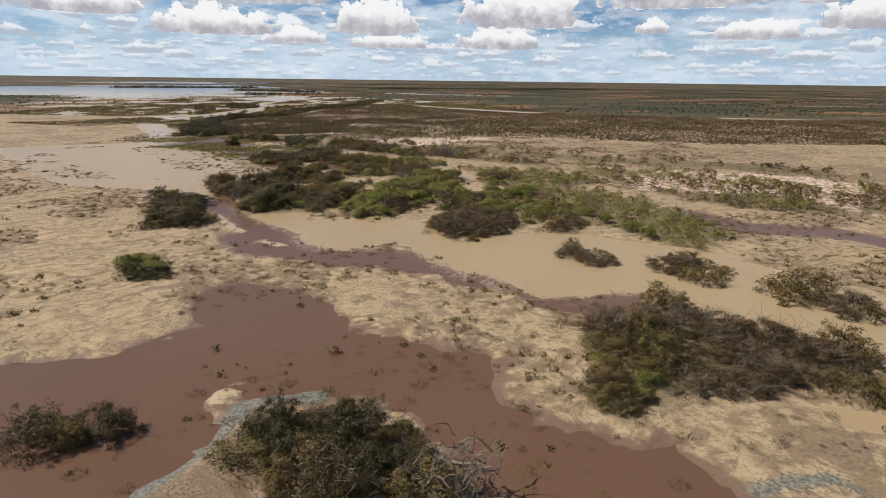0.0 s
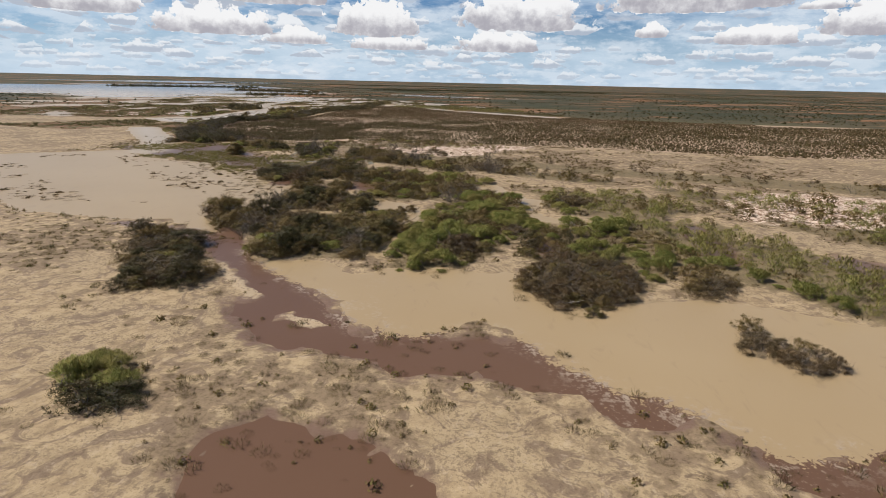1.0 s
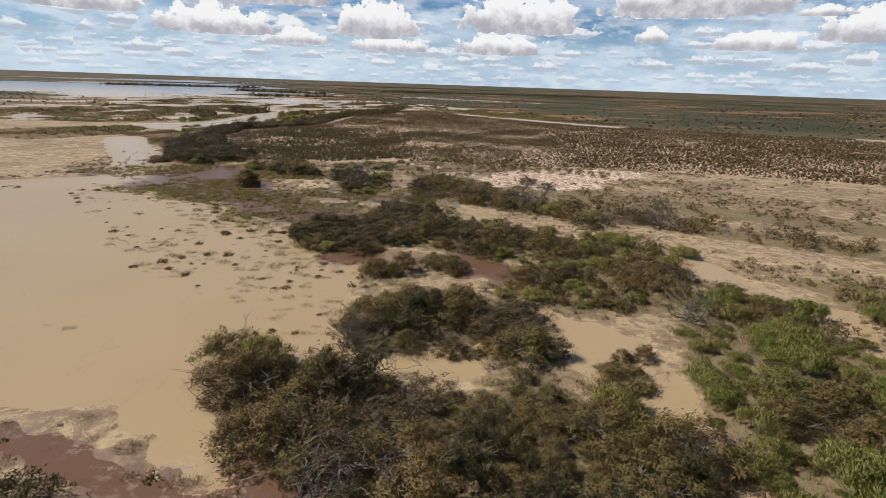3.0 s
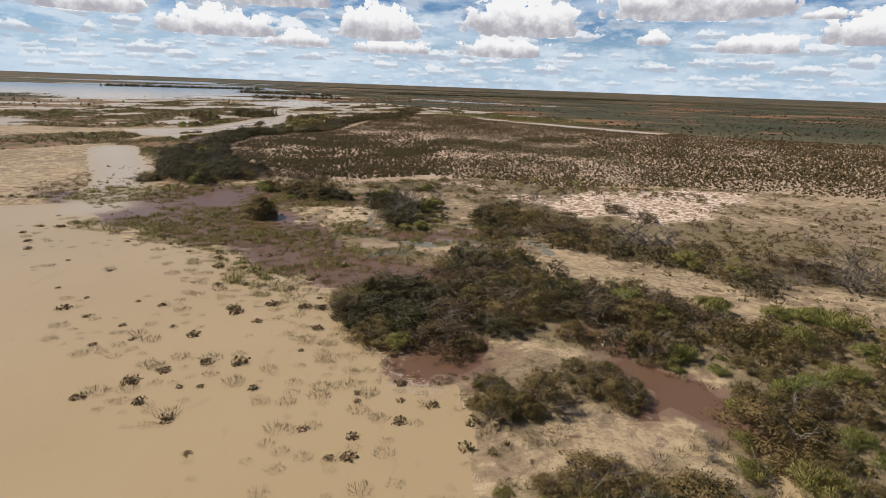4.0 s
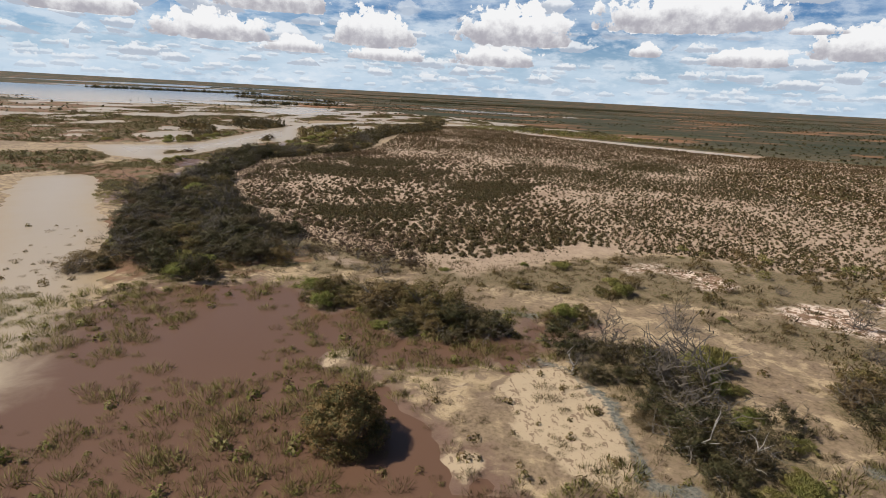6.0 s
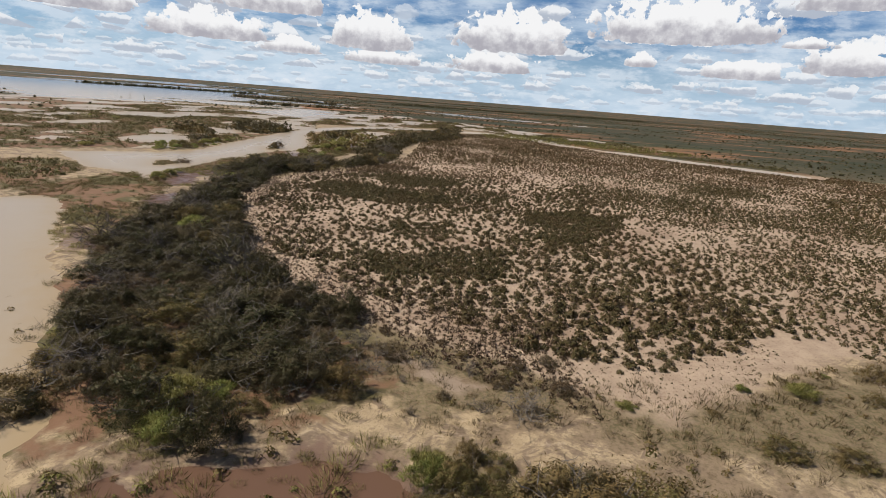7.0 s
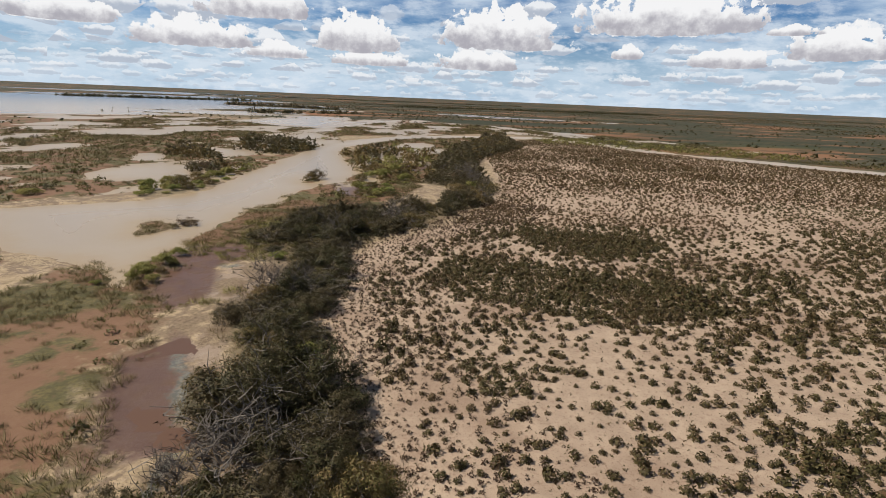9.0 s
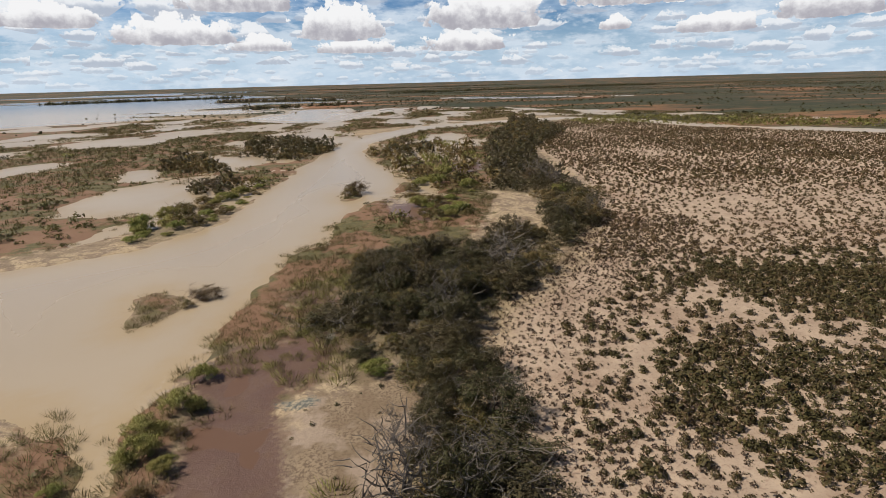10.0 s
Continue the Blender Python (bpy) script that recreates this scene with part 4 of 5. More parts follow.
# ---------------------------------------------------------------- materials of the ground
def ground_material():
    m, n = material("ground")
    p = n.place()
    shore, field, white, murk = n.attr("shore"), n.attr("field"), n.attr("white"), n.attr("murk")
    crust, slick, marsh, plain = n.attr("crust"), n.attr("slick"), n.attr("grass"), n.attr("plain")
    fine, mid, broad = n.noise(p, 3.0, 5, 0.65), n.noise(p, 0.45, 5, 0.6), n.noise(p, 0.06, 4, 0.55)
    speck = n.noise(p, 9.0, 3, 0.7)
    swirl = n.noise(p, 0.22, 6, 0.7, 2.5)
    sand = n.mix(n.step(mid, 0.35, 0.65), (0.42, 0.310, 0.180), (0.28, 0.200, 0.116))
    sand = n.mix(n.mul(n.step(broad, 0.40, 0.62), 0.7), sand, (0.36, 0.268, 0.160))
    sand = n.mix(n.mul(n.step(swirl, 0.49, 0.60), 0.8), sand, (0.165, 0.112, 0.076))
    sand = n.mix(n.mul(n.mul(n.step(fine, 0.50, 0.60), n.step(broad, 0.35, 0.60)), 0.65), sand, (0.15, 0.106, 0.070))
    sand = n.mix(n.mul(n.step(speck, 0.58, 0.66), 0.5), sand, (0.085, 0.065, 0.043))
    veg = n.attr("veg")
    crumbs = n.noise(p, 1.3, 6, 0.75, 0.6)
    sand = n.mix(n.mul(n.step(crumbs, 0.53, 0.66), 0.35), sand, (0.50, 0.39, 0.27))
    sand = n.mix(n.mul(n.step(crumbs, 0.45, 0.36), 0.5), sand, (0.13, 0.090, 0.056))
    litter = n.mix(n.step(fine, 0.35, 0.6), (0.115, 0.080, 0.046), (0.230, 0.160, 0.100))
    sand = n.mix(n.mul(n.step(n.add(veg, n.mul(n.sub(mid, 0.5), 3.0)), 0.30, 0.75), 0.75), sand, litter)
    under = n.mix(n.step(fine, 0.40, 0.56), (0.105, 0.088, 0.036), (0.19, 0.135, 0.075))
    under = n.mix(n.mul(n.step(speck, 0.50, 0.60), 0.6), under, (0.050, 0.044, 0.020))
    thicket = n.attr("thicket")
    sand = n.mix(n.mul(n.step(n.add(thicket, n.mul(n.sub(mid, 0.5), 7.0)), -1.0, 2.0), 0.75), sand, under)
    # wet red-brown mud beside the brown shallows
    mud = n.mix(n.step(mid, 0.35, 0.7), (0.120, 0.068, 0.046), (0.175, 0.105, 0.074))
    wet = n.mul(n.step(n.add(shore, n.mul(n.sub(mid, 0.5), 6.0)), -1.8, 0.2), n.step(n.add(murk, n.mul(n.sub(mid, 0.5), 6.0)), -2.5, 0.5))
    col = n.mix(n.mul(wet, 0.85), sand, mud)
    # pale salty crust
    salt = n.mix(n.step(n.noise(p, 0.9, 5, 0.65, 1.0), 0.46, 0.54), (0.64, 0.510, 0.400), (0.22, 0.130, 0.078))
    col = n.mix(n.step(n.add(white, n.mul(n.sub(n.noise(p, 0.10, 5, 0.6), 0.5), 22.0)), 0.0, 4.0), col, salt)
    chips = n.mix(n.step(n.noise(p, 4.2, 5, 0.72), 0.45, 0.58), (0.25, 0.180, 0.110), (0.125, 0.084, 0.052))
    chips = n.mix(n.mul(n.step(mid, 0.40, 0.60), 0.75), chips, n.mix(fine, (0.13, 0.095, 0.050), (0.21, 0.135, 0.085)))
    chips = n.mix(n.mul(n.step(n.noise(p, 0.16, 5, 0.65), 0.50, 0.60), 0.6), chips, (0.34, 0.255, 0.185))
    col = n.mix(n.step(n.add(crust, n.mul(n.sub(mid, 0.5), 5.0)), -0.8, 0.8), col, chips)
    # pale drying bars, flecked with dark mud
    flecks = n.noise(n.stretch(p, (1.0, 0.6, 1.0)), 2.2, 5, 0.62, 0.8)
    bare = n.mix(mid, (0.46, 0.350, 0.225), (0.38, 0.285, 0.178))
    bare = n.mix(n.mul(n.step(flecks, 0.55, 0.60), 0.8), bare, (0.17, 0.110, 0.070))
    col = n.mix(n.step(n.add(n.attr("bar"), n.mul(n.sub(mid, 0.5), 3.0)), -0.3, 0.3), col, bare)
    # soil of the scrub field
    soil = n.mix(n.step(mid, 0.3, 0.7), (0.42, 0.310, 0.212), (0.32, 0.230, 0.157))
    soil = n.mix(n.mul(n.step(fine, 0.54, 0.62), 0.5), soil, (0.22, 0.135, 0.088))
    soil = n.mix(n.mul(n.step(speck, 0.58, 0.66), 0.5), soil, (0.095, 0.066, 0.042))
    soil = n.mix(n.step(broad, 0.48, 0.62), soil, n.mix(0.4, soil, (0.20, 0.120, 0.075)))
    col = n.mix(n.step(n.add(field, n.mul(n.sub(mid, 0.5), 6.0)), -1.5, 1.5), col, soil)
    # low green growth in the marsh
    turf = n.mix(n.step(n.noise(p, 0.9, 4, 0.65), 0.4, 0.6), (0.066, 0.062, 0.018), (0.130, 0.104, 0.036))
    turf = n.mix(n.mul(n.step(fine, 0.46, 0.56), 0.6), turf, (0.055, 0.046, 0.018))
    turf = n.mix(n.step(n.noise(p, 0.11, 5, 0.62), 0.44, 0.52), turf, n.mix(mid, (0.145, 0.070, 0.036), (0.215, 0.118, 0.066)))
    col = n.mix(n.mul(n.step(n.add(marsh, n.mul(n.sub(mid, 0.5), 14.0)), -1.0, 3.0), 0.9), col, turf)
    col = n.mix(n.mul(n.step(n.add(n.attr("mud"), n.mul(n.sub(fine, 0.5), 3.0)), -0.6, 0.6), 0.92), col, n.mix(mid, (0.090, 0.047, 0.032), (0.125, 0.070, 0.049)))
    # the wide plain: olive scrub, red earth, dark bands
    wide, band = n.noise(n.stretch(p, (1.0, 2.2, 1.0)), 0.006, 6, 0.62), n.noise(n.stretch(p, (0.5, 2.0, 1.0)), 0.0022, 5, 0.6)
    scrub = n.mix(n.step(n.noise(p, 0.12, 5, 0.7), 0.42, 0.58), (0.028, 0.029, 0.011), (0.064, 0.053, 0.023))
    scrub = n.mix(n.step(wide, 0.51, 0.58), scrub, (0.22, 0.105, 0.048))
    scrub = n.mix(n.mul(n.step(band, 0.49, 0.56), 0.85), scrub, (0.030, 0.034, 0.014))
    scrub = n.mix(n.mul(n.step(n.noise(n.stretch(p, (1.0, 3.0, 1.0)), 0.004, 4, 0.6), 0.56, 0.66), 0.55), scrub, (0.062, 0.064, 0.021))
    col = n.mix(plain, col, scrub)
    grey = n.mix(n.step(fine, 0.4, 0.6), (0.205, 0.192, 0.150), (0.105, 0.098, 0.078))
    col = n.mix(n.step(n.add(slick, n.mul(n.sub(fine, 0.5), 1.8)), -0.25, 0.25), col, grey)
    height = n.add(n.mul(fine, 0.6), n.mul(speck, 0.4))
    n.surface(col, n.step(wet, 0.0, 1.0, 0.92, 0.45), n.bump(height, 0.55, 0.12), spec=0.25)
    return m


def water_material():
    m, n = material("muddy_water")
    p = n.place()
    murk, river, shore = n.attr("murk"), n.attr("river"), n.attr("shore")
    mid, fine = n.noise(p, 0.30, 6, 0.68, 0.6), n.noise(p, 1.7, 5, 0.68)
    streak = n.noise(n.stretch(p, (1.0, 0.35, 1.0)), 0.5, 5, 0.6, 1.2)
    tan = n.mix(n.noise(p, 0.035, 3, 0.5), (0.315, 0.222, 0.120), (0.380, 0.280, 0.162))
    tan = n.mix(n.mul(n.step(streak, 0.60, 0.68), 0.28), tan, (0.26, 0.18, 0.11))
    brown = n.mix(n.noise(p, 0.05, 4, 0.5), (0.114, 0.061, 0.037), (0.142, 0.080, 0.050))
    scum = n.mul(n.step(n.add(n.mul(mid, 0.5), n.mul(fine, 0.5)), 0.515, 0.575), n.step(n.math("ABSOLUTE", murk), 6.0, 0.5))
    edge = n.add(murk, n.add(n.mul(n.sub(mid, 0.5), 14.0), n.mul(n.sub(fine, 0.5), 14.0)))
    col = n.mix(n.step(edge, -0.22, 0.22), tan, brown)
    col = n.mix(n.mul(scum, 0.75), col, (0.40, 0.32, 0.24))
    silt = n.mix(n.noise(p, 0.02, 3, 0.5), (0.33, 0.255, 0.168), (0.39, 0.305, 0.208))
    # far lake: the reflected sky's blue-grey is painted into the base colour
    silt = n.mix(n.attr("sky_tint"), silt, (0.095, 0.115, 0.135))
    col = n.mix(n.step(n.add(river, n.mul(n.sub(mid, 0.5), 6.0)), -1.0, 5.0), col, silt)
    ripple = n.noise(n.stretch(p, (0.7, 1.3, 1.0)), 2.5, 4, 0.6)
    n.surface(col, n.step(river, -1.0, 20.0, 0.32, 0.22), n.bump(ripple, 0.10, 0.03), spec=n.step(river, -1.0, 25.0, 0.16, 0.42))
    return m


GROUND, WATER = ground_material(), water_material()

# ---- where low growth stands, as a share of the places
def on_silt(x, y, p):
    clump = grain(x, y, 11, 61)
    wild = np.clip((clump - 0.42) * 4.5, 0, 1)
    free = (p["tan"] < 0.5) & (p["field"] < 0) & (p["brown"] < 9) & (p["crust"] < 0) & (p["white"] < 4) & (p["core"] > -60)
    return np.where(free, wild * 0.75, 0) * np.where(p["water"] > 0, 0.5, 1)


def in_shallows(x, y, p):
    clump = grain(x, y, 13, 62) - np.where(p["mud"] > -1, 0.10, 0)
    return np.where((p["brown"] > -3) & (y > 190) & (y < 400) & (p["field"] < 0), np.clip((clump - 0.42) * 5.0, 0, 0.8), 0)


def in_marsh(x, y, p):
    return np.where((p["grass"] > 0) & (p["water"] < 0.8), np.clip((grain(x, y, 18, 63) - 0.28) * 3, 0.1, 1), 0)


def tan_edge(x, y, p):
    return np.where((p["tan"] > -1) & (p["tan"] < 14) & (y > 150) & (y < 225), np.clip((grain(x, y, 9, 64) - 0.36) * 3, 0, 0.5), 0)



# ---------------------------------------------------------------- ground and water
gx, gy, quads = grid_mesh("ground")
fields = plan(gx, gy)
gz = ground_height(gx, gy, fields)
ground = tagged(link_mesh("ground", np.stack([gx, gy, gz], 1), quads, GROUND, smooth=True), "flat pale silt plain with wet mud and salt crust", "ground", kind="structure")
beyond = np.clip(-fields["core"] / 60, 0, 1) * np.clip(1 - fields["marsh"] / 30, 0, 1)
beyond = np.maximum(beyond, np.clip((gy - 425) / 15, 0, 1) * np.clip(-fields["field"] / 4, 0, 1) * np.clip((gx + 60) / 40, 0, 1) * 0.9)
for key, values in (("shore", fields["water"]), ("field", fields["field"]), ("white", fields["white"]), ("murk", fields["murk"]), ("crust", fields["crust"]),
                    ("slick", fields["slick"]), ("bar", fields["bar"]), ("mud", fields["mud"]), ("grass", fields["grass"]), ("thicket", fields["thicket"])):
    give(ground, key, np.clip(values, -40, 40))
give(ground, "plain", beyond)
give(ground, "veg", np.clip(np.maximum(np.maximum(on_silt(gx, gy, fields), in_shallows(gx, gy, fields)), in_marsh(gx, gy, fields)), 0, 1) + 0.5 * np.clip(fields["dull"] / 6, 0, 1) * (0.55 + 0.6 * (grain(gx, gy, 8, 66) > 0.42)))
wet = fields["water"] > -2.5
used = quads[(wet[quads]).any(1)]
keep, back_index = np.unique(used, return_inverse=True)
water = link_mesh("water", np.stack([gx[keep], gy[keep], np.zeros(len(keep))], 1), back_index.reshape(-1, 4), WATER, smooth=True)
tagged(water, "muddy tan and red-brown flood water, calm", "water", kind="structure")
for key in ("murk", "river"):
    give(water, key, np.clip(fields[key][keep], -40, 40))
give(water, "shore", np.clip(fields["water"][keep], -40, 40))
# how far the painted sky reflection takes over, growing with distance
give(water, "sky_tint", np.clip((gy[keep] - 850) / 350, 0, 1))


# ---------------------------------------------------------------- materials of plants
def leaf_material(name, dark, light, dry, dry_share=0.2, translucent=0.22):
    m, n = material(name)
    geo = n.node("ShaderNodeNewGeometry")
    info = n.node("ShaderNodeObjectInfo")
    r = geo.outputs["Random Per Island"]
    lump, patch = n.noise(geo.outputs["Position"], 1.1, 4, 0.65), n.noise(geo.outputs["Position"], 0.12, 3, 0.6)
    col = n.mix(n.add(n.mul(r, 0.55), n.mul(n.step(lump, 0.35, 0.65), 0.45)), dark, light)
    col = n.mix(n.step(n.add(n.mul(r, 0.4), lump), 0.90 - 0.5 * dry_share, 1.04 - 0.5 * dry_share), col, dry)
    col = n.mix(n.mul(n.step(n.add(n.mul(info.outputs["Random"], 0.4), patch), 0.5, 1.0), 0.7), col, dry)
    n.surface(col, 0.6, None, translucent, spec=0.2)
    return m


def bark_material(name, a, b):
    m, n = material(name)
    p = n.place()
    n.surface(n.mix(n.noise(p, 6.0, 4, 0.6), a, b), 0.9, n.bump(n.noise(p, 22.0, 3), 0.5, 0.02), spec=0.2)
    return m


LEAVES = {
    "olive": leaf_material("olive_leaves", (0.072, 0.064, 0.018), (0.225, 0.188, 0.062), (0.200, 0.130, 0.054), 0.4),
    "green": leaf_material("green_leaves", (0.115, 0.135, 0.030), (0.305, 0.330, 0.085), (0.310, 0.250, 0.085), 0.3),
    "rust": leaf_material("dry_leaves", (0.064, 0.040, 0.020), (0.205, 0.122, 0.054), (0.130, 0.098, 0.046), 0.3),
    "dark": leaf_material("dark_leaves", (0.026, 0.027, 0.010), (0.110, 0.102, 0.034), (0.120, 0.086, 0.044), 0.3),
    "dead": leaf_material("withered_leaves", (0.060, 0.044, 0.026), (0.130, 0.092, 0.055), (0.075, 0.062, 0.035), 0.3),
}
GOLD = leaf_material("golden_leaves", (0.070, 0.066, 0.022), (0.230, 0.180, 0.066), (0.250, 0.150, 0.058), 0.45)
SALT = leaf_material("saltbush_leaves", (0.040, 0.034, 0.012), (0.140, 0.112, 0.040), (0.135, 0.082, 0.040), 0.25)
REDBUSH = leaf_material("red_saltbush_leaves", (0.048, 0.028, 0.018), (0.140, 0.080, 0.050), (0.105, 0.076, 0.042), 0.25)
TUFT = leaf_material("tuft_blades", (0.066, 0.058, 0.020), (0.190, 0.155, 0.058), (0.190, 0.130, 0.068), 0.35)
SEDGE = leaf_material("sedge_blades", (0.110, 0.108, 0.026), (0.300, 0.270, 0.076), (0.220, 0.165, 0.078), 0.25)
TWIG = leaf_material("twig_blades", (0.075, 0.056, 0.036), (0.170, 0.128, 0.082), (0.110, 0.094, 0.050), 0.3)
REED = leaf_material("reed_blades", (0.070, 0.074, 0.019), (0.175, 0.170, 0.048), (0.160, 0.118, 0.055), 0.25)
BARK = bark_material("grey_bark", (0.075, 0.060, 0.047), (0.230, 0.195, 0.160))
DEADWOOD = bark_material("dead_twigs", (0.075, 0.060, 0.047), (0.21, 0.175, 0.140))
BLEACHED = bark_material("bleached_wood", (0.20, 0.175, 0.145), (0.34, 0.30, 0.26))


# ---------------------------------------------------------------- plants
def unit(v):
    return v / (np.linalg.norm(v, axis=1, keepdims=True) + 1e-9)


def sprays(rng, centres, outward, length, width, loose=0.8):
    """One pointed leaf spray, a triangle, for each centre, that turns about loosely but shades with its clump."""
    k = len(centres)
    face = unit(unit(outward) + rng.normal(size=(k, 3)) * loose)
    side = unit(np.cross(face, rng.normal(size=(k, 3))))
    along = np.cross(side, face)
    length, width = np.broadcast_to(length, k)[:, None], np.broadcast_to(width, k)[:, None]
    v = np.stack([centres - along * length / 2 + side * width / 2, centres - along * length / 2 - side * width / 2, centres + along * length / 2], 1)
    lit = np.repeat(unit(unit(outward) + 0.30 * rng.normal(size=(k, 3))), 3, 0)
    return v.reshape(-1, 3), np.arange(3 * k).reshape(-1, 3), lit


def shoots(rng, feet, ways, length, width):
    """One slender upright blade for each foot."""
    k = len(feet)
    side = unit(np.cross(ways, rng.normal(size=(k, 3))))
    length, width = np.broadcast_to(length, k)[:, None], np.broadcast_to(width, k)[:, None]
    v = np.stack([feet + side * width / 2, feet - side * width / 2, feet + ways * length], 1)
    lit = np.repeat(unit(unit(ways) + 0.30 * rng.normal(size=(k, 3))), 3, 0)
    return v.reshape(-1, 3), np.arange(3 * k).reshape(-1, 3), lit


def crown_points(rng, lobes, count, shell=0.45):
    lobes = np.array(lobes)
    size = lobes[:, 3] * lobes[:, 4] + lobes[:, 3] * lobes[:, 5]
    pick = rng.choice(len(lobes), count, p=size / size.sum())
    d = rng.normal(size=(count, 3))
    d /= np.linalg.norm(d, axis=1, keepdims=True)
    d[:, 2] = np.abs(d[:, 2]) * np.where(rng.random(count) < 0.8, 1, -1)
    r = 1 - shell * rng.random(count) ** 1.7 + 0.12 * rng.normal(size=count)
    p = lobes[pick, :3] + d * lobes[pick, 3:] * r[:, None]
    keep = p[:, 2] > 0.02
    return p[keep], d[keep]


def twig_mesh(paths, sides=4):
    """Tapered branches along the given paths of (points, radius at the foot)."""
    vs, fs, base = [], [], 0
    for pts, r in paths:
        pts = np.array(pts)
        k = len(pts)
        d = np.gradient(pts, axis=0)
        d /= np.linalg.norm(d, axis=1, keepdims=True) + 1e-9
        u = np.cross(d, [0.31, 0.17, 0.93])
        u /= np.linalg.norm(u, axis=1, keepdims=True) + 1e-9
        w = np.cross(d, u)
        rad = r * np.linspace(1, 0.18, k)[:, None]
        for s in range(sides):
            a = 2 * math.pi * s / sides
            vs.append(pts + rad * (u * math.cos(a) + w * math.sin(a)))
        for q in range(k - 1):
            for s in range(sides):
                t = (s + 1) % sides
                ring = (base + s * k + q, base + t * k + q, base + t * k + q + 1, base + s * k + q + 1)
                fs += [ring[:3], (ring[0], ring[2], ring[3])]
        base += k * sides
    return np.concatenate(vs), np.array(fs), None


def branch(rng, start, way, length, steps=5, wander=0.35, lift=0.05):
    pts, p, d = [np.array(start, float)], np.array(start, float), np.array(way, float)
    for _ in range(steps):
        d = d / np.linalg.norm(d) + rng.normal(size=3) * wander
        d[2] += lift
        d /= np.linalg.norm(d)
        p = p + d * length / steps
        p[2] = max(p[2], 0.03)
        pts.append(p.copy())
    return pts


def stem_paths(rng, height, reach, stems, forks, thick):
    paths = []
    for _ in range(stems):
        a = rng.random() * 6.283
        lean = 0.25 + rng.random() * 0.9
        start = (0.12 * reach * math.cos(a), 0.12 * reach * math.sin(a), -0.15)
        main = branch(rng, start, (lean * math.cos(a), lean * math.sin(a), 1), height * (0.75 + 0.35 * rng.random()))
        paths.append((main, thick))
        for _ in range(forks):
            q = main[rng.integers(2, len(main))]
            b = rng.random() * 6.283
            paths.append((branch(rng, q, (math.cos(b), math.sin(b), 0.55), reach * (0.35 + 0.4 * rng.random()), 4), thick * 0.45))
    return paths


def clumped(rng, lobes, clumps, count, shell, spread_of):
    """Leaf places gathered in clumps over the lobes, with gaps between the clumps."""
    p, d = crown_points(rng, lobes, clumps, shell)
    size = spread_of * (0.6 + 0.8 * rng.random(len(p)))
    pick = rng.integers(len(p), size=count)
    q = rng.normal(size=(count, 3))
    q[:, 2] *= 0.75
    place = p[pick] + q * size[pick][:, None]
    way = d[pick] + q * 0.6
    ok = place[:, 2] > 0.03
    return place[ok], way[ok] / np.linalg.norm(way[ok], axis=1, keepdims=True)


def shrub_form(seed, height, lobes_n, leaves_n, leaf, stems, forks, thick, flat=0.75, bald=0.45, clumps=80, twigs=0):
    """A shrub of 2 m half width: trunk with branches, and a lobed crown of leaf clumps."""
    rng = np.random.default_rng(seed)
    reach = 2.0
    paths = stem_paths(rng, height, reach, stems, forks, thick)
    # bare twigs that stand out of the crown
    for _ in range(twigs):
        q = paths[int(rng.integers(len(paths)))][0]
        b = rng.random() * 6.283
        paths.append((branch(rng, q[-1 - int(rng.integers(2))], (math.cos(b), math.sin(b), 0.7), 0.5 + 0.7 * rng.random(), 3, 0.3), thick * 0.40))
    form = {"trunk": twig_mesh(paths, 4 if leaf < 0.2 and not twigs > 20 else 3)}
    if leaves_n:
        lobes = []
        for k in range(lobes_n):
            a, r = 6.283 * (k + 0.7 * rng.random()) / lobes_n * 2.4, reach * 0.72 * math.sqrt((k + 0.4) / lobes_n)
            s = reach * (0.18 + 0.20 * rng.random())
            top = height * (1 - 0.50 * (r / reach) ** 1.3) * (0.70 + 0.45 * rng.random())
            lobes.append((r * math.cos(a), r * math.sin(a), max(top - s * flat, s * 0.25), s, s, s * flat))
        for k in range(6):
            a, s = 6.283 * (k + rng.random()) / 6, reach * (0.26 + 0.14 * rng.random())
            lobes.append((reach * 0.62 * math.cos(a), reach * 0.62 * math.sin(a), s * 0.45, s, s, s * 0.8))
        p, d = clumped(rng, lobes, clumps, leaves_n, bald, 0.16)
        k = len(p)
        form["crown"] = sprays(rng, p, d, leaf * (0.7 + 0.9 * rng.random(k)), leaf * (0.26 + 0.26 * rng.random(k)))
    return form


def broom_form(seed, height, leaves_n, leaf, thick, clumps=110):
    """A rounded bush of fine upright shoots in soft bundles."""
    rng = np.random.default_rng(seed)
    form = {"trunk": twig_mesh(stem_paths(rng, height * 0.8, 2.0, 4, 1, thick), 3)}
    lobes = []
    for k in range(13):
        a, r = rng.random() * 6.283, 1.4 * math.sqrt(rng.random())
        s = 0.45 + 0.35 * rng.random()
        lobes.append((r * math.cos(a), r * math.sin(a), height * (0.30 + 0.34 * rng.random()) * (1.15 - 0.35 * r), s, s, s * 0.75))
    p, d = clumped(rng, lobes, clumps, leaves_n, 0.4, 0.14)
    way = d * 0.7 + np.array([0, 0, 0.75]) + rng.normal(size=d.shape) * 0.3
    way /= np.linalg.norm(way, axis=1, keepdims=True)
    k = len(p)
    form["crown"] = shoots(rng, p - way * leaf * 0.5, way, leaf * (0.6 + 0.8 * rng.random(k)), leaf * (0.13 + 0.11 * rng.random(k)))
    return form


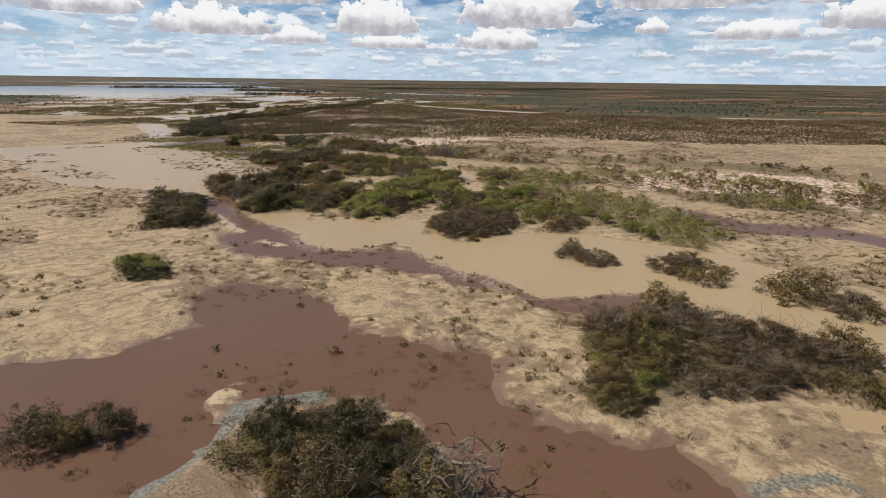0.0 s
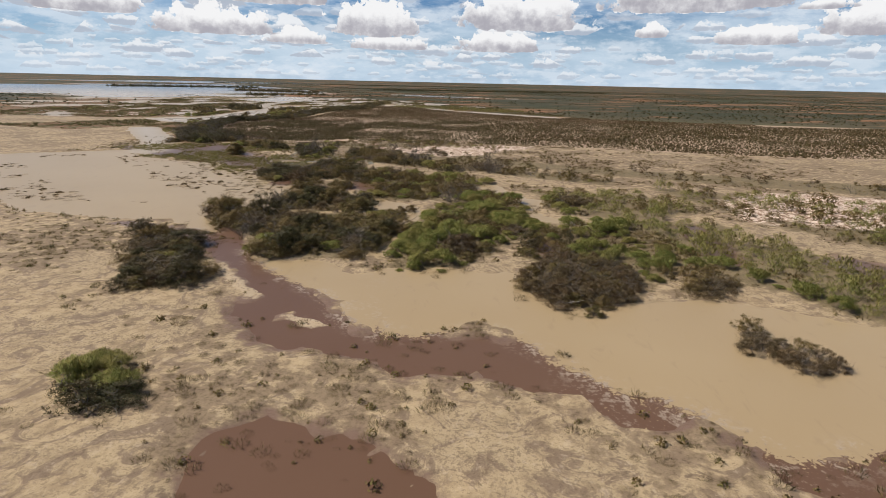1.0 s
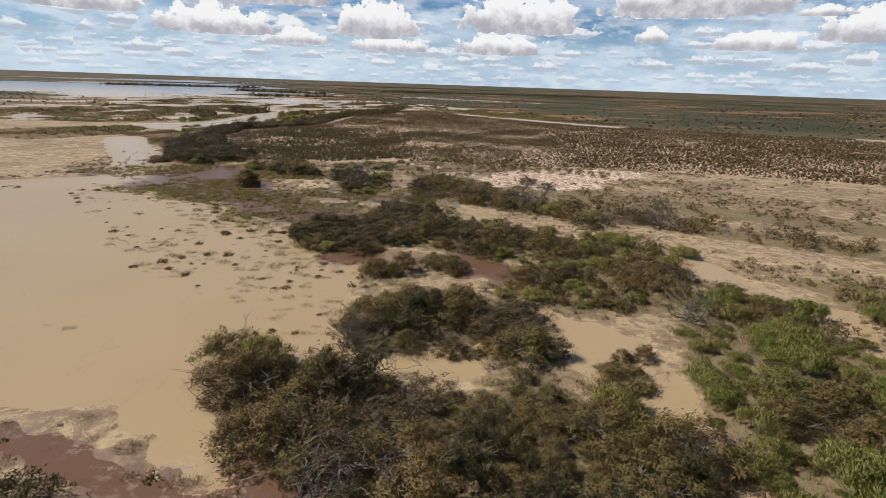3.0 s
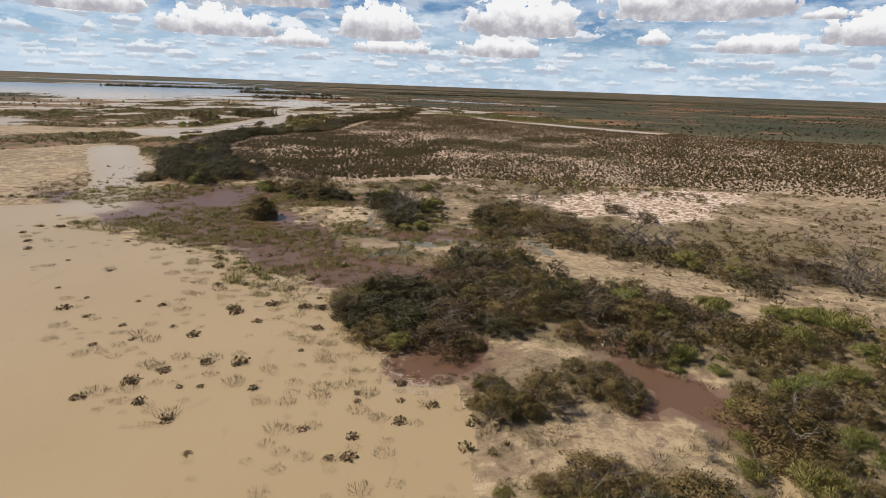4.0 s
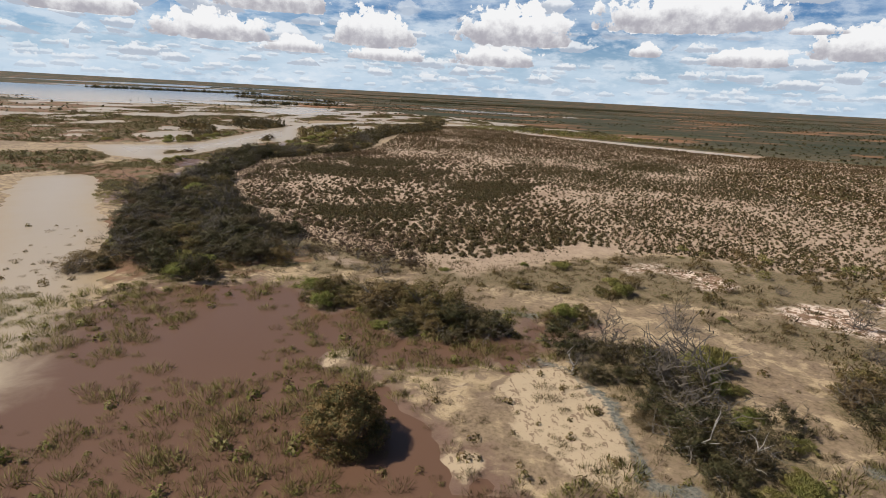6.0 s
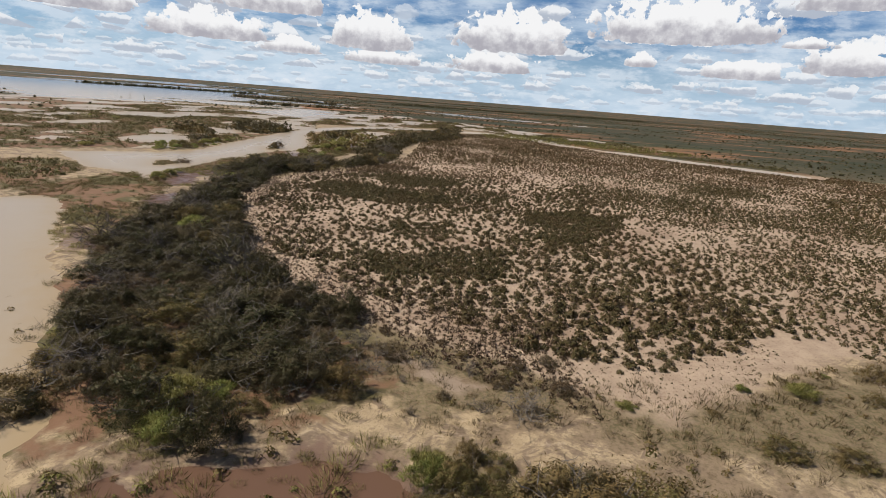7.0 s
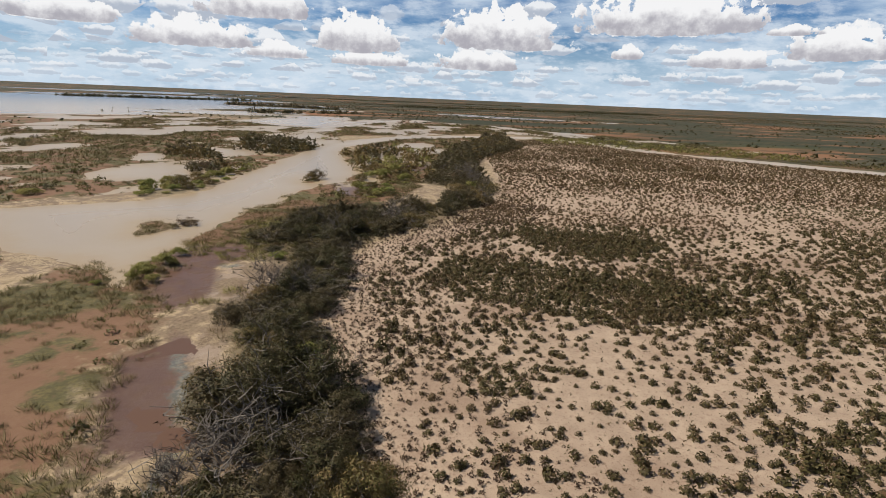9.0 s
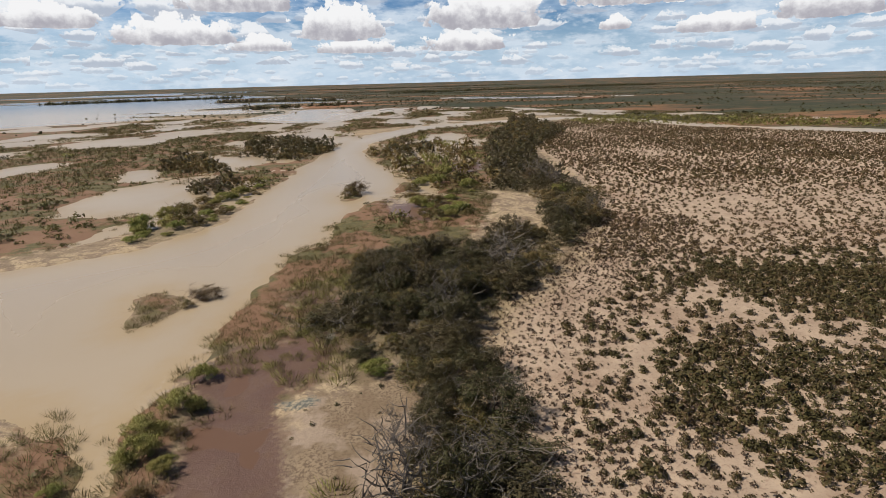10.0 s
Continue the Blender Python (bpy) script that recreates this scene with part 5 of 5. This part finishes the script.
FORMS = {}
for detail, (count, leaf, stems, forks, clumps, twigs, seed) in {"near": (7500, 0.125, 5, 3, 110, 16, 10), "mid": (1900, 0.19, 2, 2, 80, 6, 40),
                                                                 "low": (430, 0.32, 1, 1, 60, 0, 55), "far": (90, 0.85, 1, 0, 40, 0, 70)}.items():
    close = detail == "near"
    FORMS[detail] = {
        "olive": [shrub_form(seed + k, 2.0 + 0.3 * (k % 2), 12, count, leaf, stems, forks, 0.05, clumps=clumps, twigs=twigs // 2) for k in range(4)],
        "green": [broom_form(seed + 4 + k, 1.8 + 0.2 * k, int(count * 1.25), leaf * (1.5 if close else 1.05), 0.04, int(clumps * 1.3)) for k in range(3)],
        "rust": [shrub_form(seed + 8 + k, 2.2, 11, int(count * 0.8), leaf * 0.9, stems + 2, forks + 1, 0.045, bald=0.7, clumps=clumps, twigs=twigs * 3) for k in range(3)],
        "dark": [shrub_form(seed + 12 + k, 2.4 + 0.3 * (k % 2), 12, count, leaf, stems, forks, 0.05, 0.85, 0.5, clumps, twigs * 2) for k in range(4)],
        "dead": [shrub_form(seed + 16 + k, 1.9, 6, 0, leaf, 8 if close else 4, 6 if close else 3, 0.07, twigs=110 if close else twigs * 2) for k in range(3)],
    }
LABELS = {
    "olive": ("shrub", "olive-green rounded shrub on the pale silt", "shrub", "olive shrubs"),
    "green": ("broom_bush", "bright green bushy shrub of fine upright shoots", "broom bush", "green broom bushes"),
    "rust": ("dry_shrub", "half-dry rust-brown shrub with bare twigs", "dry shrub", "dry shrubs"),
    "dark": ("dark_shrub", "dense dark green shrub of the riverside belt", "dark shrub", "riverside shrubs"),
    "dead": ("dead_shrub", "dead grey leafless shrub with tangled branches", "dead shrub", "dead shrubs"),
}
rng = np.random.default_rng(5)
PLACED, ROOM = [], {}


def floor_at(x, y):
    x, y = np.atleast_1d(np.asarray(x, float)), np.atleast_1d(np.asarray(y, float))
    return ground_height(x, y, plan(x, y, True))


def from_line(x, y):
    """Metres from the middle line of the flight over the ground, shifted to the ground seen ahead."""
    dx, dy = -165.0, 395.0
    k = min(1, max(0, ((x + 2) * dx + (y - 30) * dy) / (dx * dx + dy * dy)))
    return math.hypot(x + 2 - k * dx, y - 30 - k * dy)


def line_distance(x, y):
    dx, dy = -165.0, 395.0
    k = np.clip(((x + 2) * dx + (y - 30) * dy) / (dx * dx + dy * dy), 0, 1)
    return np.hypot(x + 2 - k * dx, y - 30 - k * dy)


def set_shrub(kind, x, y, half, tall=1.0, z=0.0):
    PLACED.append((from_line(x, y), kind, x, y, half, tall, max(z, -0.12), float(rng.random() * 360), int(rng.integers(6)), 0.85 + 0.3 * float(rng.random())))


def scatter(area, spacing, kinds, half, tall=(0.60, 1.12), tries=5.0, edge=0.5):
    """Shrubs over an area, no two closer than the spacing. kinds: name to share."""
    spacing, half = spacing * 1.14, (half[0] * 1.22, half[1] * 1.38)
    xs, ys = [p[0] for p in area], [p[1] for p in area]
    n = int((max(xs) - min(xs)) * (max(ys) - min(ys)) / spacing ** 2 * tries) + 8
    x, y = rng.uniform(min(xs), max(xs), n), rng.uniform(min(ys), max(ys), n)
    ok = inside(x + 2.5 * (grain(x, y, 6, 21) - 0.5), y + 2.5 * (grain(x, y, 6, 22) - 0.5), area) > edge
    kept, cells = [], ROOM
    for a, b in zip(x[ok], y[ok]):
        i, j = int(a // 4), int(b // 4)
        close = [q for u in (i - 1, i, i + 1) for v in (j - 1, j, j + 1) for q in cells.get((u, v), ())]
        if all((a - c) ** 2 + (b - d) ** 2 > spacing ** 2 for c, d in close):
            kept.append((a, b))
            cells.setdefault((i, j), []).append((a, b))
    if not kept:
        return
    z = floor_at([k[0] for k in kept], [k[1] for k in kept])
    names, share = list(kinds), np.array(list(kinds.values()), float)
    for (a, b), h in zip(kept, z):
        # neighbours tend to be of one kind
        shift = grain(np.array([a]), np.array([b]), 9.0, 25)[0]
        pick = np.searchsorted(np.cumsum(share / share.sum()), min(0.999, max(0.0, 0.55 * rng.random() + (shift - 0.28) * 1.0)))
        set_shrub(names[int(pick)], float(a), float(b), rng.uniform(*half), rng.uniform(*tall), float(h))


for area, spacing, kinds, half in THICKETS:
    scatter(area, spacing, kinds, half)
for x, y, half, kind in ((-158, 448, 3.2, "olive"), (-157, 451, 2.6, "rust"), (-170, 391, 1.3, "olive"), (-169, 394, 1.5, "rust"), (-190, 470, 3.2, "dark"), (-187, 466, 2.6, "olive"), (-118, 268, 2.4, "dark")):
    set_shrub(kind, x, y, half, 0.95, float(floor_at(x, y)[0]))
# bare grey bushes that stand out
for x, y, half in ((-147, 365.5, 1), (-147.5, 368.5, 0.7), (-145.5, 364.5, 0.9), (-111, 276, 1.5), (-106.5, 275.5, 1.6), (-108, 278.5, 1.7), (-42.5, 218.5, 1.6), (-61, 241.5, 1.8), (-46, 239.5, 1.7), (-55, 254.5, 1.4), (-49, 207, 1.6), (-35.5, 143.5, 1.5), (-50, 148, 1.6), (-142, 385, 1.8), (-145, 387.5, 1.7), (-142, 370.5, 1.8), (-141, 362.5, 1.3), (-135, 402, 1.5), (-143, 361, 1.6)):
    set_shrub("dead", x, y, half, 1.1, float(floor_at(x, y)[0]))
# islands of the marsh
tx, ty = rng.uniform(-330, -60, 420), rng.uniform(400, 800, 420)
q = plan(tx, ty)
good = (q["marsh"] > 1) & (q["water"] < -0.6) & (grain(tx, ty, 40, 31) > 0.47)
for x, y, h in zip(tx[good], ty[good], ground_height(tx, ty, q)[good]):
    set_shrub(("dark", "olive", "green")[int(rng.integers(3))], float(x), float(y), rng.uniform(1.4, 3.0), 0.6, float(h))

# of each kind the 300 nearest to the flight stand singly, the rest is joined
PLACED.sort(key=lambda p: p[0])
single, joint, tally = [], [], {}
for item in PLACED:
    tally[item[1]] = tally.get(item[1], 0) + 1
    (single if tally[item[1]] <= 300 and item[0] < 75 and item[3] < 470 else joint).append(item)
models = {}
for away, kind, x, y, half, tall, z, turn, pick, squash in single:
    forms = FORMS["near"][kind]
    key = (kind, pick % len(forms))
    m = pose(x, y, z, 0, 0, turn) @ Matrix.Diagonal((half / 2, half / 2 * squash, half / 2 * tall, 1))
    if key in models:
        copy_thing(models[key], m)
        continue
    name, label, category, group = LABELS[kind]
    root = models[key] = tagged(new(name), label, category, group)
    for part_name, (v, f, lit) in forms[key[1]].items():
        link_mesh(part_name, v, f, DEADWOOD if kind == "dead" else BARK if part_name == "trunk" else LEAVES[kind], root, normals=lit)
    root.matrix_basis = m
vs, fs, ms, ns, base = [], [], [], [], 0
order = [BARK] + list(LEAVES.values())
for away, kind, x, y, half, tall, z, turn, pick, squash in joint:
    forms = FORMS["mid" if away < 50 and y < 430 else "low" if away < 150 and y < 450 else "far"][kind]
    c, d, s = math.cos(radians(turn)), math.sin(radians(turn)), half / 2
    for part_name, (v, f, lit) in forms[pick % len(forms)].items():
        a, b = v[:, 0] * s, v[:, 1] * s * squash
        vs.append(np.stack([a * c - b * d + x, a * d + b * c + y, v[:, 2] * s * tall + z], 1))
        if lit is None:
            ns.append(unit(v * (1, 1, 0) + (0, 0, 0.3)))
        else:
            ns.append(np.stack([lit[:, 0] * c - lit[:, 1] * d, lit[:, 0] * d + lit[:, 1] * c, lit[:, 2]], 1))
        fs.append(f + base)
        ms.append(np.full(len(f), 0 if part_name == "trunk" else 1 + list(LEAVES).index(kind), np.int32))
        base += len(v)
scrub = link_mesh("scrub", np.concatenate(vs), np.concatenate(fs), BARK, normals=np.concatenate(ns))
for extra in order[1:]:
    scrub.data.materials.append(extra)
scrub.data.polygons.foreach_set("material_index", np.concatenate(ms))
tagged(scrub, "olive, green and dry shrubs in thickets over the flood plain", "shrubs", kind="stuff")


# ---------------------------------------------------------------- low growth
def jittered(x0, x1, y0, y1, cell, seed, loose=0.40):
    r = np.random.default_rng(seed)
    a, b = np.meshgrid(np.arange(x0, x1, cell), np.arange(y0, y1, cell))
    a[::2] += cell / 2
    a, b = a.ravel(), b.ravel()
    a, b = a + 1.3 * cell * (grain(a, b, 7 * cell, seed) - 0.5), b + 1.3 * cell * (grain(a, b, 7 * cell, seed + 1) - 0.5)
    return a + r.uniform(-loose, loose, len(a)) * cell, b + r.uniform(-loose, loose, len(b)) * cell, r.random(len(a)), r.random(len(a))


def cushions(name, label, category, x, y, z, half, tall, mat, count, leaf, seed):
    """Very many low bushes as one mesh: each a dome of leaf sprays."""
    r = np.random.default_rng(seed)
    idx = np.repeat(np.arange(len(x)), count)
    m = len(idx)
    d = r.normal(size=(m, 3))
    d[:, 2] = np.abs(d[:, 2]) * 0.8 + 0.1
    d /= np.linalg.norm(d, axis=1, keepdims=True)
    reach = half[idx] * (0.10 + 0.76 * np.sqrt(r.random(m)))
    # each bush leans and bulges its own way
    lean = (r.normal(size=(len(x), 2)) * 0.18)[idx]
    c = np.stack([x[idx] + (d[:, 0] + lean[:, 0]) * reach, y[idx] + (d[:, 1] + lean[:, 1]) * reach, z[idx] + d[:, 2] * tall[idx] * (0.3 + 0.7 * r.random(m))], 1)
    v, f, lit = sprays(r, c, d, leaf * half[idx] * (0.7 + 0.7 * r.random(m)), leaf * half[idx] * (0.5 + 0.35 * r.random(m)), 0.5)
    return tagged(link_mesh(name, v, f, mat, normals=lit), label, category, kind="stuff")


def tufts(name, label, x, y, z, half, tall, mat, count, width, seed):
    """Very many grass tufts as one mesh: each a spread of slender blades."""
    r = np.random.default_rng(seed)
    idx = np.repeat(np.arange(len(x)), count)
    m = len(idx)
    a, q = r.random(m) * 6.283, np.sqrt(r.random(m))
    out = np.stack([np.cos(a), np.sin(a) * 0.8], 1)
    feet = np.stack([x[idx] + out[:, 0] * q * half[idx] * 0.75, y[idx] + out[:, 1] * q * half[idx] * 0.75, z[idx] - 0.02], 1)
    way = np.stack([out[:, 0] * q * 0.8, out[:, 1] * q * 0.8, 0.75 + 0.4 * r.random(m)], 1) + r.normal(size=(m, 3)) * 0.3
    way[:, 2] = np.abs(way[:, 2])
    way /= np.linalg.norm(way, axis=1, keepdims=True)
    v, f, lit = shoots(r, feet, way, tall[idx] * (0.6 + 0.6 * r.random(m)), width * half[idx] * (0.7 + 0.6 * r.random(m)))
    return tagged(link_mesh(name, v, f, mat, normals=lit), label, "grass", kind="stuff")


def sow_field(name, x0, x1, y0, y1, cell, count, leaf, seed, size=(0.34, 0.92), more=0.0, mat=None, margin=0.0, inner=0.0, stands=False):
    """Saltbush over the field. margin: only so near its rim; inner: only so far within; stands: only in the closed stands."""
    x, y, u, w = jittered(x0, x1, y0, y1, cell, seed)
    p = plan(x, y)
    thick = grain(x, y, 24, 41)
    rough = 10 * (grain(x, y, 15, 43) - 0.5)
    ok = (p["field"] > (inner or 0.3)) & (p["field"] + rough > inner) & (p["water"] < -6)
    if margin:
        ok &= p["field"] < margin + rough
    dense = np.clip(p["dense"] / 2 + 0.3 + 2.0 * (grain(x, y, 5, 45) - 0.5), 0, 1)
    ok &= (u < 0.9 * dense) if stands else (u < 0.70 + more + 1.9 * (thick - 0.46) + 0.5 * np.clip(1 - p["field"] / 12, 0, 1))
    x, y, w, thick = x[ok], y[ok], w[ok], thick[ok]
    half = (size[0] + (size[1] - size[0]) * w ** 1.6) * (0.54 + 1.0 * thick)
    return cushions(name, "low grey-green saltbush dotted over pale soil", "saltbush", x, y, floor_at(x, y), half, half * 1.0, mat or SALT, count, leaf, seed)


sow_field("saltbush", -142, -50, 268, 400, 1.30, 80, 0.36, 51, (0.34, 0.88), 0.20, inner=5.0)
sow_field("saltbush_stand", -142, -50, 268, 400, 0.85, 48, 0.40, 59, (0.45, 0.85), stands=True)
sow_field("saltbush_sprigs", -143, -60, 268, 400, 0.75, 8, 0.62, 56, (0.10, 0.28))
sow_field("red_saltbush", -146, -84, 266, 420, 0.72, 20, 0.50, 57, (0.18, 0.46), 0.10, REDBUSH, 13.0, inner=-3.5)
sow_field("saltbush_farther", -50, 20, 268, 430, 1.05, 20, 0.55, 54, (0.32, 0.74), 0.22)
sow_field("saltbush_northward", -142, -50, 400, 430, 1.05, 24, 0.52, 55, (0.32, 0.74), 0.22)
sow_field("saltbush_beyond", -120, 230, 430, 660, 1.30, 9, 0.85, 52, (0.32, 0.85), 0.55)
sow_field("saltbush_aside", 20, 430, 235, 430, 1.5, 6, 1.0, 53, (0.38, 0.95), 0.60)


def sow_tufts(name, label, mat, x0, x1, y0, y1, cell, rule, half, count, width, seed, tall=1.0):
    x, y, u, w = jittered(x0, x1, y0, y1, cell, seed)
    p = plan(x, y)
    ok = u < rule(x, y, p)
    x, y, w = x[ok], y[ok], w[ok]
    h = half[0] + (half[1] - half[0]) * w ** 2
    return tufts(name, label, x, y, np.maximum(floor_at(x, y), -0.05), h, h * tall, mat, count, width, seed)


def nearby(rule, most):
    return lambda x, y, p: np.where(line_distance(x, y) < most, rule(x, y, p), 0)


def faraway(rule, least):
    return lambda x, y, p: np.where(line_distance(x, y) >= least, rule(x, y, p), 0)


sow_tufts("grass_tufts", "olive-brown grass tufts on pale silt", TUFT, -150, 130, 22, 290, 1.5, nearby(on_silt, 45), (0.35, 1.25), 110, 0.030, 71, 0.45)
sow_tufts("grass_clumps", "olive-brown grass clumps on pale silt", TUFT, -150, 130, 22, 290, 1.5, faraway(on_silt, 45), (0.35, 1.25), 16, 0.16, 75, 0.55)
sow_tufts("shallow_grass", "green-brown grass standing in red shallows", SEDGE, -165, -40, 190, 400, 1.25, in_shallows, (0.6, 1.7), 130, 0.030, 72, 0.5)
sow_tufts("meadow_tufts", "yellow-green sedge tufts on wet ground", SEDGE, -110, 110, 22, 250, 1.3, lambda x, y, p: np.where(union(x, y, MEADOWS) > 0, 0.45, 0), (0.35, 1.1), 80, 0.036, 89, 0.5)
sow_tufts("shallow_twigs", "dry twiggy tufts standing in tan water", TWIG, -150, -40, 150, 225, 1.6, tan_edge, (0.5, 1.4), 120, 0.026, 73, 0.40)
def in_thicket(x, y, p):
    return np.where((p["thicket"] > -1) & (p["tan"] < 3), 0.62, 0)


sow_tufts("undergrowth", "olive and straw undergrowth between the shrubs", TUFT, -160, 70, 22, 420, 1.15, nearby(in_thicket, 60), (0.5, 1.1), 34, 0.050, 77, 0.7)
sow_tufts("marsh_reeds", "olive reeds over the wet river margins", REED, -330, 110, 310, 780, 1.5, faraway(in_marsh, 46), (0.6, 1.4), 12, 0.18, 74, 0.7)


def sow_cushions(name, label, category, mat, x0, x1, y0, y1, cell, rule, half, count, leaf, seed, tall=0.9):
    x, y, u, w = jittered(x0, x1, y0, y1, cell, seed)
    p = plan(x, y)
    ok = u < rule(x, y, p)
    x, y, w = x[ok], y[ok], w[ok]
    h = half[0] + (half[1] - half[0]) * w ** 2
    return cushions(name, label, category, x, y, np.maximum(floor_at(x, y), -0.03), h, h * tall, mat, count, leaf, seed)


def on_banks(x, y, p):
    return np.where((p["grass"] > 0.5) & (p["water"] < -0.2), np.clip((grain(x, y, 16, 67) - 0.36) * 3, 0, 0.9), 0)


sow_cushions("marsh_mounds", "low green mounds of rush in the marsh", "rushes", REED, -330, 110, 310, 780, 3.4, on_banks, (0.7, 2.4), 30, 0.34, 86, 0.7)
sow_cushions("strip_sedge", "bright yellow-green sedge along flooded far channel", "sedge", SEDGE, -60, 330, 470, 800, 3.0, lambda x, y, p: np.where(inside(x, y, STRIP) > 0, 0.75, 0), (0.8, 2.2), 14, 0.55, 87, 0.8)
sow_cushions("crust_sprigs", "small dark sprigs on the dry crust", "low bushes", LEAVES["dark"], -165, -70, 265, 400, 1.5, lambda x, y, p: np.where(p["crust"] > 0.3, 0.22, 0), (0.12, 0.45), 22, 0.50, 88)
sow_cushions("silt_bushes", "small olive bushes dotted over pale silt", "low bushes", LEAVES["olive"], -150, 130, 22, 290, 2.3, on_silt, (0.3, 0.9), 34, 0.36, 78)
sow_cushions("shallow_bushes", "small rushy bushes in the red shallows", "low bushes", SEDGE, -150, -40, 190, 270, 2.4, in_shallows, (0.3, 1.0), 44, 0.34, 79)
sow_cushions("drowned_bushes", "small dark drowned bushes in tan water", "low bushes", LEAVES["rust"], -150, -40, 150, 225, 3.4, tan_edge, (0.5, 1.2), 60, 0.30, 80, 0.40)
sow_tufts("bank_reeds", "olive reeds and sedge on the river bank", REED, -200, -70, 290, 470, 1.0, nearby(in_marsh, 46), (0.5, 1.1), 64, 0.042, 76, 0.7)

# ---------------------------------------------------------------- the wide plain's scattered scrub
px, py, pu, pw = jittered(-900, 1500, 470, 2100, 7.0, 81)
pp = plan(px, py)
ok = (pp["core"] < 0) & (pp["water"] < 0) & (pu < np.clip((grain(px, py * 2, 130, 82) - 0.38) * 3.2, 0.03, 0.9))
px, py, pw = px[ok], py[ok], pw[ok]
cushions("plain_scrub", "dark scattered scrub over the wide plain", "scrub", px, py, floor_at(px, py), 0.6 + 1.2 * pw ** 3, 0.5 + 0.9 * pw ** 3, LEAVES["dark"], 6, 1.25, 83)


# ---------------------------------------------------------------- the tree in the red shallows
def small_tree(x, y, reach, height, seed):
    """A low round tree: forked trunk and separate rounded heads of leaves."""
    r = np.random.default_rng(seed)
    root = tagged(new("small_tree"), "low round tree with golden-olive leaves in red shallows", "tree")
    v, f, _ = twig_mesh(stem_paths(r, height * 0.8, reach, 7, 3, 0.13), 5)
    link_mesh("trunk", v, f, BARK, root)
    heads = []
    for k in range(26):
        a, q = 2.4 * k, reach * 0.80 * math.sqrt((k + 0.3) / 26)
        s = reach * (0.20 + 0.12 * r.random())
        heads.append((q * math.cos(a), q * math.sin(a), height * (1 - 0.55 * (q / reach) ** 2) * (0.80 + 0.22 * r.random()) - s * 0.8, s, s, s * 0.85))
    for k in range(11):
        a, s = 6.283 * k / 11, reach * (0.20 + 0.10 * r.random())
        heads.append((reach * 0.80 * math.cos(a), reach * 0.80 * math.sin(a), s * 0.9 + 0.3 * r.random(), s, s, s))
    p, d = crown_points(r, heads, 30000, 0.30)
    k = len(p)
    v, f, lit = sprays(r, p, d, 0.13 + 0.12 * r.random(k), 0.05 + 0.05 * r.random(k))
    link_mesh("crown", v, f, GOLD, root, normals=lit)
    root.matrix_basis = pose(x, y, float(floor_at(x, y)[0]))


small_tree(-89, 233, 3.1, 4.7, 61)


# ---------------------------------------------------------------- fallen wood
def fallen_branch(x, y, turn, length, seed):
    """A bleached fallen limb with bare side branches."""
    r = np.random.default_rng(seed)
    main = branch(r, (0, 0, 0.10), (1, 0, 0.06), length, 6, 0.22, 0.0)
    paths = [(main, 0.11)]
    for _ in range(6):
        q = main[int(r.integers(1, len(main)))]
        a = r.uniform(-1.2, 1.2)
        paths.append((branch(r, q, (math.cos(a), math.sin(a), 0.5), length * r.uniform(0.25, 0.5), 4, 0.3, 0.02), 0.055))
    v, f, _ = twig_mesh(paths, 5)
    ob = link_mesh("fallen_branch", v, f, BLEACHED)
    ob.matrix_basis = pose(x, y, float(floor_at(x, y)[0]), 0, 0, turn)
    return tagged(ob, "bleached fallen branch lying on wet mud", "fallen branch", "fallen branches")


DRIFTWOOD = [(-51.5, 213, 340, 4.5), (-49.5, 208, 300, 5), (-50.5, 204.5, 285, 4), (-69.5, 243.5, 75, 2.6), (-71.5, 245, 200, 2.4), (-64.5, 232.5, 330, 4), (-63, 229.5, 340, 4.5), (-59.5, 230.5, 60, 4.2), (3, 95, 310, 3), (-37, 181.5, 95, 1.8), (-33, 181, 350, 3.2)]
DRIFTWOOD += [(-37, 184, 320, 2.4), (-32.5, 183, 355, 3.4), (-30.5, 181, 15, 3.2), (-57.5, 188.5, 340, 2.2), (-52.5, 211.5, 320, 3), (-115, 281.5, 60, 3), (-119.5, 277.5, 30, 3.2), (-51.5, 150, 350, 3.4), (0.5, 30.5, 320, 3.2), (-145.5, 388.5, 120, 3.4)]
for k, (x, y, turn, length) in enumerate(DRIFTWOOD):
    fallen_branch(x, y, turn, length, 90 + k)


# ---------------------------------------------------------------- wooded islands far out in the lake
def wood_strip(ax, ay, bx, by, count, seed):
    r = np.random.default_rng(seed)
    k = r.random(count)
    x, y = ax + (bx - ax) * k + r.normal(size=count) * 6, ay + (by - ay) * k + r.normal(size=count) * 9
    h = 2.5 + 3.5 * r.random(count)
    return cushions("far_trees", "dark low wood on a flooded island", "trees", x, y, np.zeros(count), h, h * 1.1, LEAVES["dark"], 26, 0.5, seed)


wood_strip(-760, 1330, -480, 1480, 300, 101)
wood_strip(-420, 1180, -250, 1120, 150, 102)
wood_strip(-300, 900, -200, 960, 40, 103)
wood_strip(-180, 1500, 500, 1750, 420, 104)
wood_strip(-900, 2300, 300, 2600, 520, 105)
